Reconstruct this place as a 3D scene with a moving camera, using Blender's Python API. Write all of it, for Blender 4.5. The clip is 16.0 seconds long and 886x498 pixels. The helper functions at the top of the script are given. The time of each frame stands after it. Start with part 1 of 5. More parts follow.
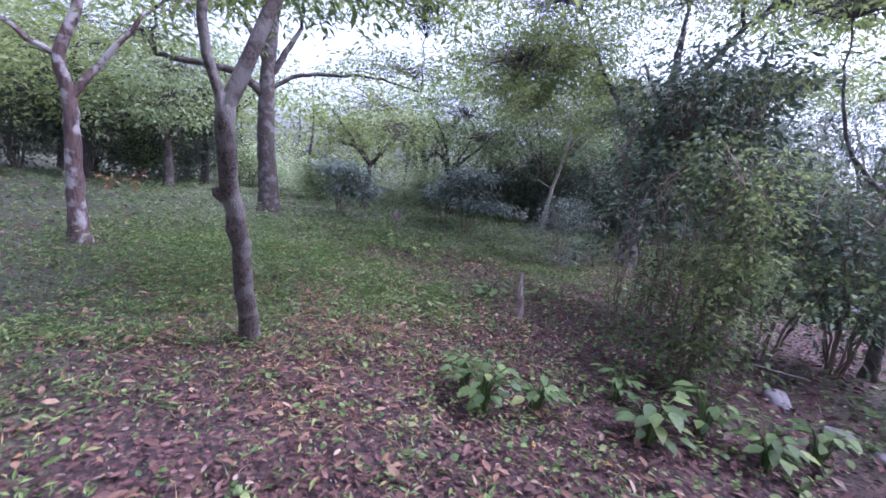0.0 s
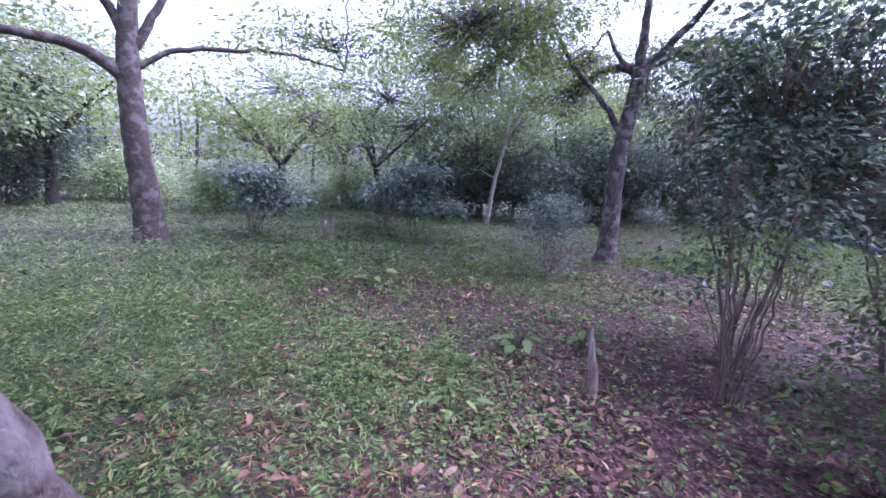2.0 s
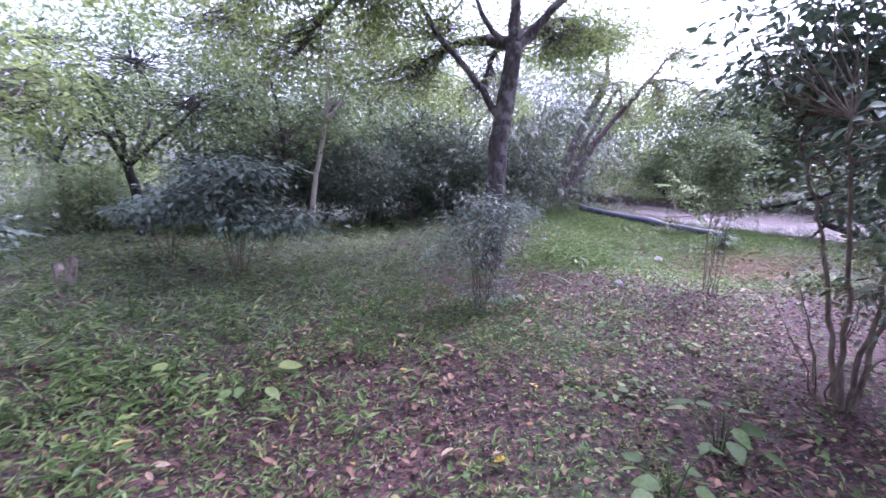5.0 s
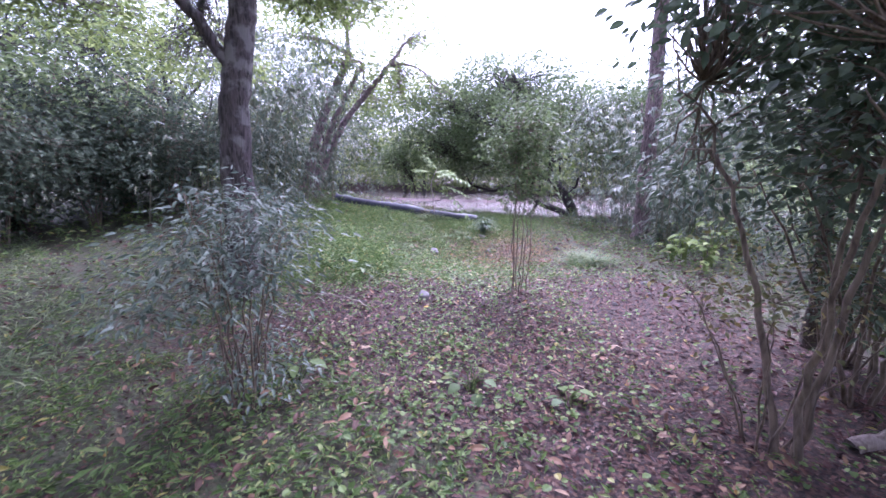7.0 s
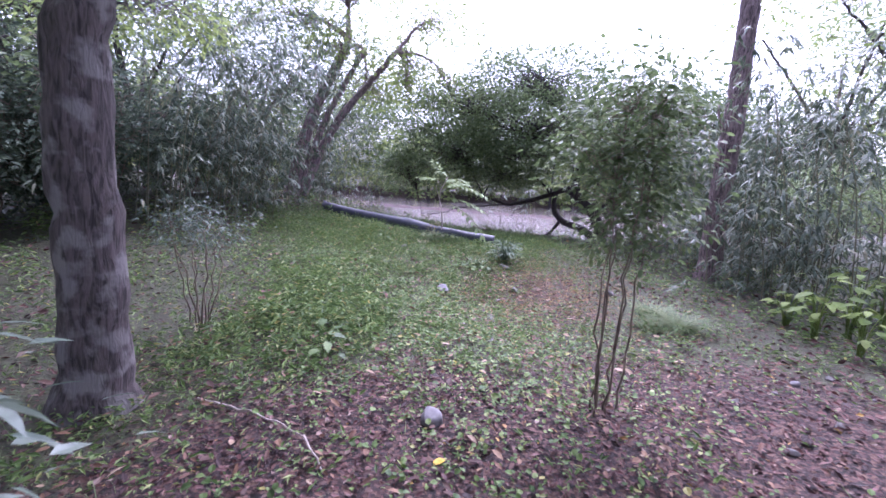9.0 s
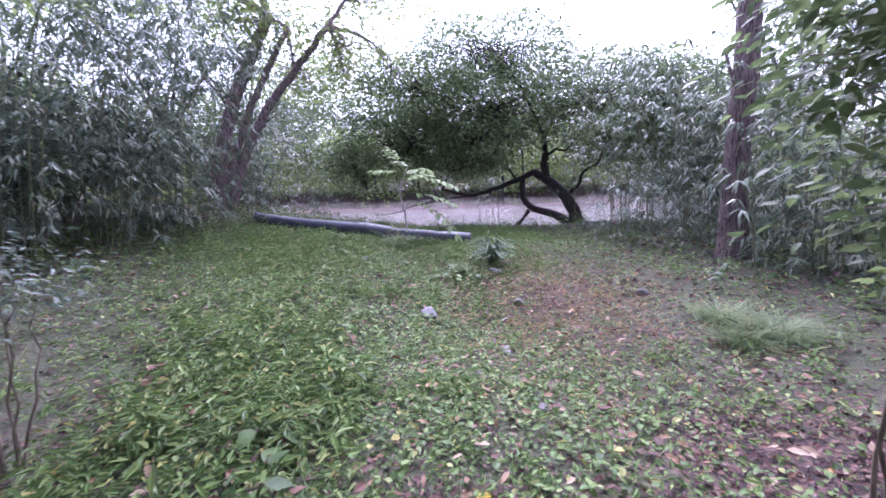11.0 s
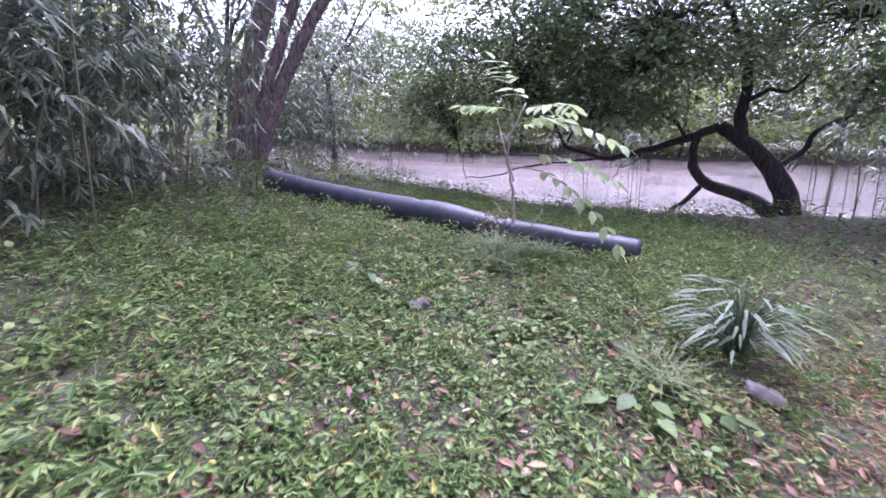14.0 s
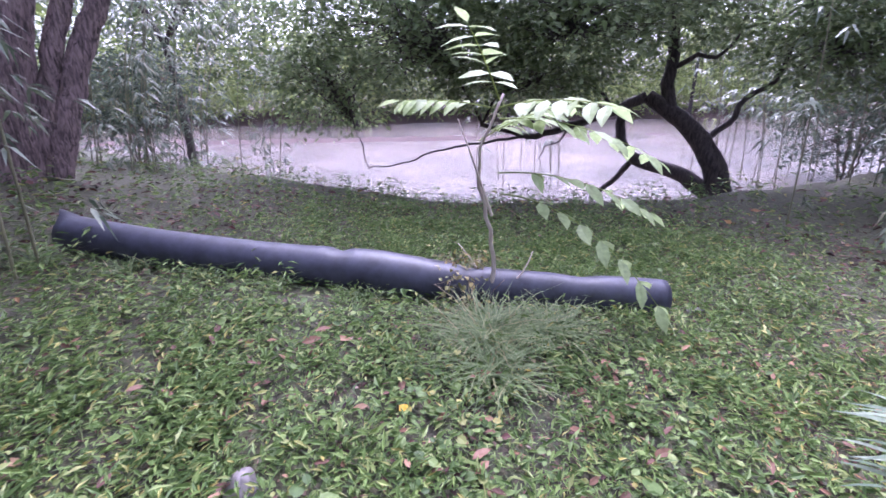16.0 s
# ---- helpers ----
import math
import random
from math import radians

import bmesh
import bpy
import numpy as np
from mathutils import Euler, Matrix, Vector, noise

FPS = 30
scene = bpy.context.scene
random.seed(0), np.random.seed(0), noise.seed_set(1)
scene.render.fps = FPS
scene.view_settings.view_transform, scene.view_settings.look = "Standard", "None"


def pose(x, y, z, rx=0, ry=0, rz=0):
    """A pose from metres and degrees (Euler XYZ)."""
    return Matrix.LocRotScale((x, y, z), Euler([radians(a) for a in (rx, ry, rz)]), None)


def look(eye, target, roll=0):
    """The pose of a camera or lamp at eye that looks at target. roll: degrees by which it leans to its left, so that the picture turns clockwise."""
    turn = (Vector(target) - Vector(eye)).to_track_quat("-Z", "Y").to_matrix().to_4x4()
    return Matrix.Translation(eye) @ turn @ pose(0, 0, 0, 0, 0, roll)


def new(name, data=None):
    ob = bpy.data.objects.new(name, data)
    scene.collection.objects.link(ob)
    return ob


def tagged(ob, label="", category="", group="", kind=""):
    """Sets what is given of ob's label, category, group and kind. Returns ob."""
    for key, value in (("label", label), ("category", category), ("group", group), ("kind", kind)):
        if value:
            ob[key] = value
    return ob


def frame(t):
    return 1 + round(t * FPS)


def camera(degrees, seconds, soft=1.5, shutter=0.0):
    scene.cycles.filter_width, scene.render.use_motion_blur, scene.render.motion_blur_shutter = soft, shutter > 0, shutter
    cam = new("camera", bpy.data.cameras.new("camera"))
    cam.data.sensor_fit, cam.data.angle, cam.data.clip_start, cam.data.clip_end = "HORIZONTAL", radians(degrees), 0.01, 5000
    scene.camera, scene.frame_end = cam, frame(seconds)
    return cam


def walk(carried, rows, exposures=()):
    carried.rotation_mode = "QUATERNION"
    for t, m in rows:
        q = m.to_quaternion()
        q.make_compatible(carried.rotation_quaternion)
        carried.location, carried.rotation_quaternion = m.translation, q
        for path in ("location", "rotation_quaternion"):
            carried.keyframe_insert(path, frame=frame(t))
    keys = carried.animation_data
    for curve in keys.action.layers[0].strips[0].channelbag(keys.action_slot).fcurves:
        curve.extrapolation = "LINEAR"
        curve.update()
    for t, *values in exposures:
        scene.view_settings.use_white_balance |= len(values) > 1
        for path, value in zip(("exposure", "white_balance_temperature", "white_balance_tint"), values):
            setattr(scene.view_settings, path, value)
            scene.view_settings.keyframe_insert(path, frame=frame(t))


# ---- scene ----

# ---------------------------------------------------------------- camera
cam = camera(91.0, 16.0, soft=1.6, shutter=0.15)
PATH = [
    (0, (12.366, 5.944, 1.489), (11.440, 7.686, 1.162), 7.8),
    (0.5, (11.895, 6.319, 1.502), (10.988, 8.071, 1.177), 2.3),
    (1, (11.412, 6.679, 1.499), (10.604, 8.483, 1.195), 3.5),
    (1.5, (11.016, 7.002, 1.524), (10.437, 8.895, 1.238), 2.9),
    (2, (10.670, 7.370, 1.561), (10.119, 9.263, 1.227), 4.0),
    (2.5, (10.319, 7.767, 1.554), (9.706, 9.639, 1.211), 3.1),
    (3, (9.996, 8.159, 1.534), (9.439, 10.041, 1.145), 1.1),
    (3.2, (9.802, 8.306, 1.474), (9.271, 10.191, 1.070), 2.0),
    (5.3, (8.710, 9.958, 1.547), (9.411, 11.809, 1.266), 2.6),
    (5.5, (8.714, 10.138, 1.547), (9.569, 11.924, 1.269), 3.5),
    (6, (8.943, 10.706, 1.515), (10.031, 12.337, 1.119), 0.5),
    (6.5, (9.106, 11.248, 1.471), (10.337, 12.788, 1.138), 2.3),
    (7, (9.334, 11.770, 1.500), (10.771, 13.119, 1.160), 1.1),
    (7.5, (9.677, 12.247, 1.487), (11.166, 13.545, 1.175), 0.2),
    (8, (10.171, 12.751, 1.581), (11.709, 13.979, 1.223), 3.5),
    (8.5, (10.647, 13.193, 1.546), (12.184, 14.432, 1.229), 3.5),
    (8.7, (10.813, 13.371, 1.566), (12.262, 14.713, 1.252), 4.2),
    (10.8, (11.905, 14.990, 1.365), (13.440, 16.250, 1.062), -1.7),
    (11, (12.137, 15.133, 1.399), (13.716, 16.318, 1.081), -1.7),
    (11.5, (12.682, 15.500, 1.444), (14.302, 16.615, 1.081), -0.7),
    (12, (13.219, 15.808, 1.477), (14.882, 16.843, 1.074), -1.2),
    (12.5, (13.944, 16.176, 1.458), (15.261, 17.597, 0.964), 0.3),
    (13, (14.384, 16.680, 1.401), (15.617, 18.148, 0.831), -0.2),
    (13.5, (14.677, 17.227, 1.360), (15.923, 18.701, 0.837), -0.4),
    (14, (15.141, 18.009, 1.341), (16.409, 19.465, 0.818), 1.1),
    (14.5, (15.510, 18.658, 1.379), (16.916, 19.942, 0.767), -1.7),
    (15, (15.896, 19.120, 1.485), (17.296, 20.359, 0.774), -2.0),
    (15.5, (16.085, 19.506, 1.594), (17.501, 20.736, 0.902), -1.2),
    (16, (16.159, 19.681, 1.637), (17.720, 20.737, 0.966), -0.9),
]
walk(cam, [(t, look(e, g, r)) for t, e, g, r in PATH], exposures=[(0, 1.45, 5000, 35), (1.5, 1.66, 4940, 42), (3.2, 1.8, 4900, 50), (5.5, 1.9, 5120, 39), (6.5, 1.88, 5120, 39), (8.5, 1.61, 5180, 37), (11, 1.6, 5170, 35), (13, 1.73, 5250, 40), (16, 1.99, 5290, 39)])

# ---------------------------------------------------------------- sky and light
SUN_UP, SUN_ROUND = 58.0, 60.0
world = bpy.data.worlds.new("sky")
scene.world = world
world.use_nodes = True
sky = world.node_tree.nodes.new("ShaderNodeTexSky")
sky.sky_type, sky.sun_disc = "NISHITA", False
sky.sun_elevation, sky.sun_rotation = radians(SUN_UP), radians(SUN_ROUND)
sky.air_density, sky.dust_density, sky.ozone_density = 1.0, 6.0, 1.0
back = world.node_tree.nodes["Background"]
back.inputs["Strength"].default_value = 0.15
haze = world.node_tree.nodes.new("ShaderNodeHueSaturation")
haze.inputs["Saturation"].default_value, haze.inputs["Value"].default_value = 0.38, 1.35
world.node_tree.links.new(sky.outputs[0], haze.inputs["Color"])
world.node_tree.links.new(haze.outputs[0], back.inputs["Color"])
sun = new("sun", bpy.data.lights.new("sun", "SUN"))
sun.data.energy, sun.data.angle, sun.data.color = 1.1, radians(40), (1.0, 0.95, 0.88)
_a, _b = radians(SUN_ROUND), radians(SUN_UP)
sun.matrix_world = look((0, 0, 30), (-math.sin(_a) * math.cos(_b) * 10, -math.cos(_a) * math.cos(_b) * 10, 30 - math.sin(_b) * 10))
rng = np.random.default_rng(7)


# ---------------------------------------------------------------- materials
def nodes_of(name):
    mat = bpy.data.materials.new(name)
    mat.use_nodes = True
    nt = mat.node_tree
    return mat, nt, nt.nodes["Principled BSDF"], nt.links


def ramp(nt, stops):
    r = nt.nodes.new("ShaderNodeValToRGB")
    while len(r.color_ramp.elements) < len(stops):
        r.color_ramp.elements.new(0.5)
    for e, (p, c) in zip(r.color_ramp.elements, stops):
        e.position, e.color = p, (*c, 1)
    return r


def leaf_material(name, stops, rough=0.5, through_light=0.35, spec=0.35, single=False):
    """Leaves: each leaf takes its own colour from the ramp; light passes through in part."""
    mat, nt, p, links = nodes_of(name)
    r = ramp(nt, stops)
    if single:
        links.new(nt.nodes.new("ShaderNodeObjectInfo").outputs["Random"], r.inputs[0])
    else:
        links.new(nt.nodes.new("ShaderNodeNewGeometry").outputs["Random Per Island"], r.inputs[0])
    tex = nt.nodes.new("ShaderNodeTexNoise")
    tex.inputs["Scale"].default_value, tex.inputs["Detail"].default_value = 45, 4
    coords = nt.nodes.new("ShaderNodeTexCoord")
    links.new(coords.outputs["Object"], tex.inputs["Vector"])
    mix = nt.nodes.new("ShaderNodeMix")
    mix.data_type, mix.blend_type = "RGBA", "MULTIPLY"
    mix.inputs["Factor"].default_value = 0.55
    tone = ramp(nt, [(0.3, (0.55, 0.55, 0.5)), (0.7, (1.15, 1.15, 1.1))])
    links.new(tex.outputs["Fac"], tone.inputs[0])
    links.new(r.outputs[0], mix.inputs["A"])
    links.new(tone.outputs[0], mix.inputs["B"])
    links.new(mix.outputs["Result"], p.inputs["Base Color"])
    p.inputs["Roughness"].default_value = rough
    p.inputs["Specular IOR Level"].default_value = spec
    if through_light:
        tr = nt.nodes.new("ShaderNodeBsdfTranslucent")
        links.new(mix.outputs["Result"], tr.inputs["Color"])
        sh = nt.nodes.new("ShaderNodeMixShader")
        sh.inputs[0].default_value = through_light
        links.new(p.outputs[0], sh.inputs[1])
        links.new(tr.outputs[0], sh.inputs[2])
        links.new(sh.outputs[0], nt.nodes["Material Output"].inputs["Surface"])
    return mat


def bark_material(name, dark, light, patch=None, scale=14.0, stretch=0.22, bump=0.6):
    """Bark with lengthwise furrows and, if given, lichen patches."""
    mat, nt, p, links = nodes_of(name)
    co = nt.nodes.new("ShaderNodeTexCoord")
    mp = nt.nodes.new("ShaderNodeMapping")
    mp.inputs["Scale"].default_value = (1, 1, stretch)
    links.new(co.outputs["Object"], mp.inputs["Vector"])
    n1 = nt.nodes.new("ShaderNodeTexNoise")
    n1.inputs["Scale"].default_value, n1.inputs["Detail"].default_value, n1.inputs["Distortion"].default_value = scale * 2, 9, 0.9
    links.new(mp.outputs[0], n1.inputs["Vector"])
    r = ramp(nt, [(0.35, dark), (0.62, light)])
    links.new(n1.outputs["Fac"], r.inputs[0])
    col = r.outputs[0]
    if patch:
        n2 = nt.nodes.new("ShaderNodeTexNoise")
        n2.inputs["Scale"].default_value, n2.inputs["Detail"].default_value = 5.5, 5
        links.new(co.outputs["Object"], n2.inputs["Vector"])
        k = ramp(nt, [(0.5, (0, 0, 0)), (0.6, (1, 1, 1))])
        links.new(n2.outputs["Fac"], k.inputs[0])
        mix = nt.nodes.new("ShaderNodeMix")
        mix.data_type = "RGBA"
        links.new(k.outputs[0], mix.inputs["Factor"])
        links.new(col, mix.inputs["A"])
        mix.inputs["B"].default_value = (*patch, 1)
        col = mix.outputs["Result"]
    links.new(col, p.inputs["Base Color"])
    p.inputs["Roughness"].default_value = 0.88
    b = nt.nodes.new("ShaderNodeBump")
    b.inputs["Strength"].default_value, b.inputs["Distance"].default_value = bump, 0.02
    links.new(n1.outputs["Fac"], b.inputs["Height"])
    links.new(b.outputs[0], p.inputs["Normal"])
    return mat


def ground_material():
    """Dark humus, pressed leaves and moss; the share of moss follows the meadow attribute."""
    mat, nt, p, links = nodes_of("forest_soil")
    co = nt.nodes.new("ShaderNodeTexCoord")
    vor = nt.nodes.new("ShaderNodeTexVoronoi")
    vor.inputs["Scale"].default_value, vor.inputs["Randomness"].default_value = 46, 1
    n0 = nt.nodes.new("ShaderNodeTexNoise")
    n0.inputs["Scale"].default_value, n0.inputs["Detail"].default_value = 20, 9
    links.new(co.outputs["Object"], vor.inputs["Vector"])
    links.new(co.outputs["Object"], n0.inputs["Vector"])
    sep = nt.nodes.new("ShaderNodeSeparateColor")
    links.new(vor.outputs["Color"], sep.inputs[0])
    litter = ramp(nt, [(0.0, (0.012, 0.008, 0.008)), (0.4, (0.036, 0.019, 0.018)), (0.75, (0.075, 0.036, 0.032)), (1.0, (0.125, 0.07, 0.052))])
    links.new(sep.outputs[0], litter.inputs[0])
    moss = ramp(nt, [(0.3, (0.024, 0.022, 0.014)), (0.5, (0.05, 0.06, 0.028)), (0.7, (0.085, 0.108, 0.046))])
    links.new(n0.outputs["Fac"], moss.inputs[0])
    at = nt.nodes.new("ShaderNodeAttribute")
    at.attribute_name = "meadow"
    add = nt.nodes.new("ShaderNodeMath")
    add.operation = "ADD"
    links.new(at.outputs["Fac"], add.inputs[0])
    links.new(n0.outputs["Fac"], add.inputs[1])
    edge = ramp(nt, [(0.8, (0, 0, 0)), (1.35, (0.7, 0.7, 0.7))])
    links.new(add.outputs[0], edge.inputs[0])
    mix = nt.nodes.new("ShaderNodeMix")
    mix.data_type = "RGBA"
    links.new(edge.outputs[0], mix.inputs["Factor"])
    links.new(litter.outputs[0], mix.inputs["A"])
    links.new(moss.outputs[0], mix.inputs["B"])
    links.new(mix.outputs["Result"], p.inputs["Base Color"])
    p.inputs["Roughness"].default_value = 0.9
    b = nt.nodes.new("ShaderNodeBump")
    b.inputs["Strength"].default_value, b.inputs["Distance"].default_value = 0.9, 0.03
    rough = nt.nodes.new("ShaderNodeMath")
    rough.operation = "ADD"
    links.new(n0.outputs["Fac"], rough.inputs[0])
    links.new(sep.outputs[1], rough.inputs[1])
    links.new(rough.outputs[0], b.inputs["Height"])
    links.new(b.outputs[0], p.inputs["Normal"])
    return mat


def plain_material(name, a, b, scale=20.0, rough=0.8, bump=0.4, metal=0.0, distance=0.01):
    """A surface with two tones of coarse and fine noise."""
    mat, nt, p, links = nodes_of(name)
    co = nt.nodes.new("ShaderNodeTexCoord")
    n = nt.nodes.new("ShaderNodeTexNoise")
    n.inputs["Scale"].default_value, n.inputs["Detail"].default_value, n.inputs["Roughness"].default_value = scale, 10, 0.65
    links.new(co.outputs["Object"], n.inputs["Vector"])
    r = ramp(nt, [(0.32, a), (0.68, b)])
    links.new(n.outputs["Fac"], r.inputs[0])
    links.new(r.outputs[0], p.inputs["Base Color"])
    p.inputs["Roughness"].default_value, p.inputs["Metallic"].default_value = rough, metal
    if bump:
        k = nt.nodes.new("ShaderNodeBump")
        k.inputs["Strength"].default_value, k.inputs["Distance"].default_value = bump, distance
        links.new(n.outputs["Fac"], k.inputs["Height"])
        links.new(k.outputs[0], p.inputs["Normal"])
    return mat


def water_material():
    mat, nt, p, links = nodes_of("pond_water")
    p.inputs["Roughness"].default_value = 0.06
    p.inputs["IOR"].default_value = 1.33
    co = nt.nodes.new("ShaderNodeTexCoord")
    # base colour varies between two browns in broad random patches
    mottle = nt.nodes.new("ShaderNodeTexNoise")
    mottle.inputs["Scale"].default_value, mottle.inputs["Detail"].default_value = 0.3, 6
    links.new(co.outputs["Object"], mottle.inputs["Vector"])
    tone = ramp(nt, [(0.35, (0.05, 0.04, 0.036)), (0.65, (0.13, 0.103, 0.095))])
    links.new(mottle.outputs["Fac"], tone.inputs[0])
    links.new(tone.outputs[0], p.inputs["Base Color"])
    n = nt.nodes.new("ShaderNodeTexNoise")
    n.inputs["Scale"].default_value, n.inputs["Detail"].default_value = 5, 6
    links.new(co.outputs["Object"], n.inputs["Vector"])
    k = nt.nodes.new("ShaderNodeBump")
    k.inputs["Strength"].default_value, k.inputs["Distance"].default_value = 0.9, 0.1
    links.new(n.outputs["Fac"], k.inputs["Height"])
    links.new(k.outputs[0], p.inputs["Normal"])
    return mat


M_SOIL = ground_material()
M_WATER = water_material()
M_BARK = bark_material("grey_brown_bark", (0.03, 0.022, 0.019), (0.105, 0.08, 0.072), (0.15, 0.132, 0.125), 30, 0.6, 0.6)
M_BARK_LICHEN = bark_material("lichen_bark", (0.055, 0.034, 0.032), (0.14, 0.09, 0.085), (0.32, 0.29, 0.29))
M_BARK_DARK = bark_material("dark_bark", (0.012, 0.009, 0.009), (0.06, 0.045, 0.042))
M_BARK_ROUGH = bark_material("furrowed_bark", (0.05, 0.034, 0.034), (0.27, 0.19, 0.19), None, 18, 0.18, 1.0)
M_BARK_PALE = bark_material("pale_bark", (0.3, 0.24, 0.22), (0.48, 0.41, 0.37))
M_TWIG = bark_material("shrub_stem_bark", (0.09, 0.065, 0.05), (0.24, 0.18, 0.14))
M_LEAF = leaf_material("green_tree_leaf", [(0, (0.08, 0.115, 0.048)), (0.5, (0.145, 0.195, 0.085)), (1, (0.22, 0.27, 0.125))], 0.42, 0.52)
M_LEAF_LIGHT = leaf_material("light_green_leaf", [(0, (0.17, 0.215, 0.07)), (0.5, (0.25, 0.31, 0.105)), (1, (0.34, 0.39, 0.16))], 0.5, 0.64)
# pale young leaves, also used where sunlight is put into the colour
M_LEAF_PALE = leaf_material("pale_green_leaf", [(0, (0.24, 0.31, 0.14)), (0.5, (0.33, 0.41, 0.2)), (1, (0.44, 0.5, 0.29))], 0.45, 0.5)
M_LEAF_VINE = leaf_material("vine_leaf", [(0, (0.06, 0.09, 0.04)), (0.5, (0.12, 0.16, 0.065)), (1, (0.2, 0.25, 0.1))], 0.45, 0.42)
# leaves of far bushes: deep shade put into a dull, dark colour
M_LEAF_SHADED = leaf_material("shaded_leaf", [(0, (0.055, 0.075, 0.055)), (0.6, (0.095, 0.125, 0.09)), (1, (0.14, 0.17, 0.12))], 0.7, 0.4, 0.15)
M_BARK_OLD = bark_material("old_furrowed_bark", (0.03, 0.023, 0.024), (0.12, 0.092, 0.092), (0.2, 0.175, 0.175), 18, 0.18, 1.0)
M_LEAF_DARK = leaf_material("dark_glossy_leaf", [(0, (0.06, 0.09, 0.06)), (0.6, (0.1, 0.14, 0.09)), (1, (0.15, 0.19, 0.12))], 0.5, 0.34, 0.32)
M_LEAF_BLUE = leaf_material("grey_green_leaf", [(0, (0.1, 0.14, 0.11)), (0.5, (0.16, 0.205, 0.165)), (1, (0.24, 0.28, 0.235))], 0.38, 0.32, 0.55)
M_BAMBOO = leaf_material("bamboo_leaf", [(0, (0.075, 0.105, 0.07)), (0.5, (0.14, 0.175, 0.12)), (0.9, (0.21, 0.24, 0.17)), (1, (0.34, 0.31, 0.2))], 0.42, 0.3, 0.5)
M_HERB = leaf_material("herb_leaf", [(0, (0.06, 0.105, 0.03)), (0.45, (0.125, 0.195, 0.055)), (0.85, (0.21, 0.29, 0.09)), (0.95, (0.31, 0.35, 0.14)), (1, (0.4, 0.34, 0.1))], 0.5, 0.34)
M_GRASS = leaf_material("grass_blade", [(0, (0.1, 0.145, 0.06)), (0.55, (0.165, 0.22, 0.095)), (0.88, (0.225, 0.275, 0.125)), (1, (0.34, 0.28, 0.16))], 0.55, 0.3)
M_GRASS_PALE = leaf_material("pale_grass_blade", [(0, (0.17, 0.215, 0.115)), (0.6, (0.25, 0.3, 0.165)), (1, (0.34, 0.36, 0.22))], 0.55, 0.4)
M_DRY = leaf_material("dry_grass", [(0, (0.2, 0.11, 0.07)), (0.5, (0.34, 0.19, 0.095)), (1, (0.44, 0.3, 0.15))], 0.7, 0.2, 0.2)
M_LITTER = leaf_material("fallen_leaf", [(0, (0.03, 0.017, 0.018)), (0.35, (0.08, 0.033, 0.037)), (0.62, (0.145, 0.06, 0.058)), (0.88, (0.18, 0.095, 0.08)), (0.972, (0.32, 0.24, 0.21)), (0.988, (0.34, 0.18, 0.09)), (1, (0.42, 0.26, 0.06))], 0.6, 0.1, 0.35)
M_DRY_LEAF = leaf_material("dry_leaf", [(0, (0.07, 0.035, 0.03)), (0.5, (0.16, 0.08, 0.06)), (0.9, (0.28, 0.16, 0.1)), (1, (0.4, 0.3, 0.22))], 0.6, 0.1, 0.3)
M_YELLOWISH = leaf_material("yellowing_leaf", [(0, (0.12, 0.12, 0.05)), (0.6, (0.2, 0.19, 0.08)), (1, (0.34, 0.26, 0.1))], 0.55, 0.3)
M_YELLOW = leaf_material("yellow_leaf", [(0, (0.6, 0.36, 0.03)), (1, (0.7, 0.46, 0.05))], 0.5, 0.2)
M_REDLEAF = leaf_material("reddish_young_leaf", [(0, (0.28, 0.14, 0.09)), (1, (0.4, 0.24, 0.14))], 0.5, 0.3)
M_BROAD = leaf_material("broad_weed_leaf", [(0, (0.06, 0.1, 0.035)), (0.5, (0.115, 0.175, 0.06)), (0.9, (0.18, 0.25, 0.085)), (1, (0.27, 0.3, 0.1))], 0.5, 0.35, 0.3, True)
M_BRIGHT = leaf_material("bright_weed_leaf", [(0, (0.14, 0.2, 0.05)), (0.5, (0.22, 0.3, 0.08)), (1, (0.32, 0.38, 0.12))], 0.5, 0.45, 0.3, True)
M_DWARF = leaf_material("dwarf_bamboo_leaf", [(0, (0.09, 0.13, 0.085)), (0.6, (0.15, 0.195, 0.135)), (1, (0.23, 0.27, 0.2))], 0.55, 0.3, 0.2, True)
M_STONE = plain_material("grey_stone", (0.1, 0.085, 0.085), (0.22, 0.2, 0.2), 14, 0.85, 0.7)
M_STONE_PALE = plain_material("pale_stone", (0.14, 0.125, 0.135), (0.27, 0.245, 0.26), 10, 0.8, 0.5)
M_PIPE = plain_material("black_plastic", (0.02, 0.02, 0.034), (0.05, 0.05, 0.08), 9, 0.5, 0.1)
M_WOOD = bark_material("weathered_wood", (0.16, 0.11, 0.1), (0.36, 0.29, 0.27))
M_CULM = plain_material("bamboo_culm", (0.1, 0.1, 0.06), (0.22, 0.2, 0.12), 12, 0.5, 0.2)


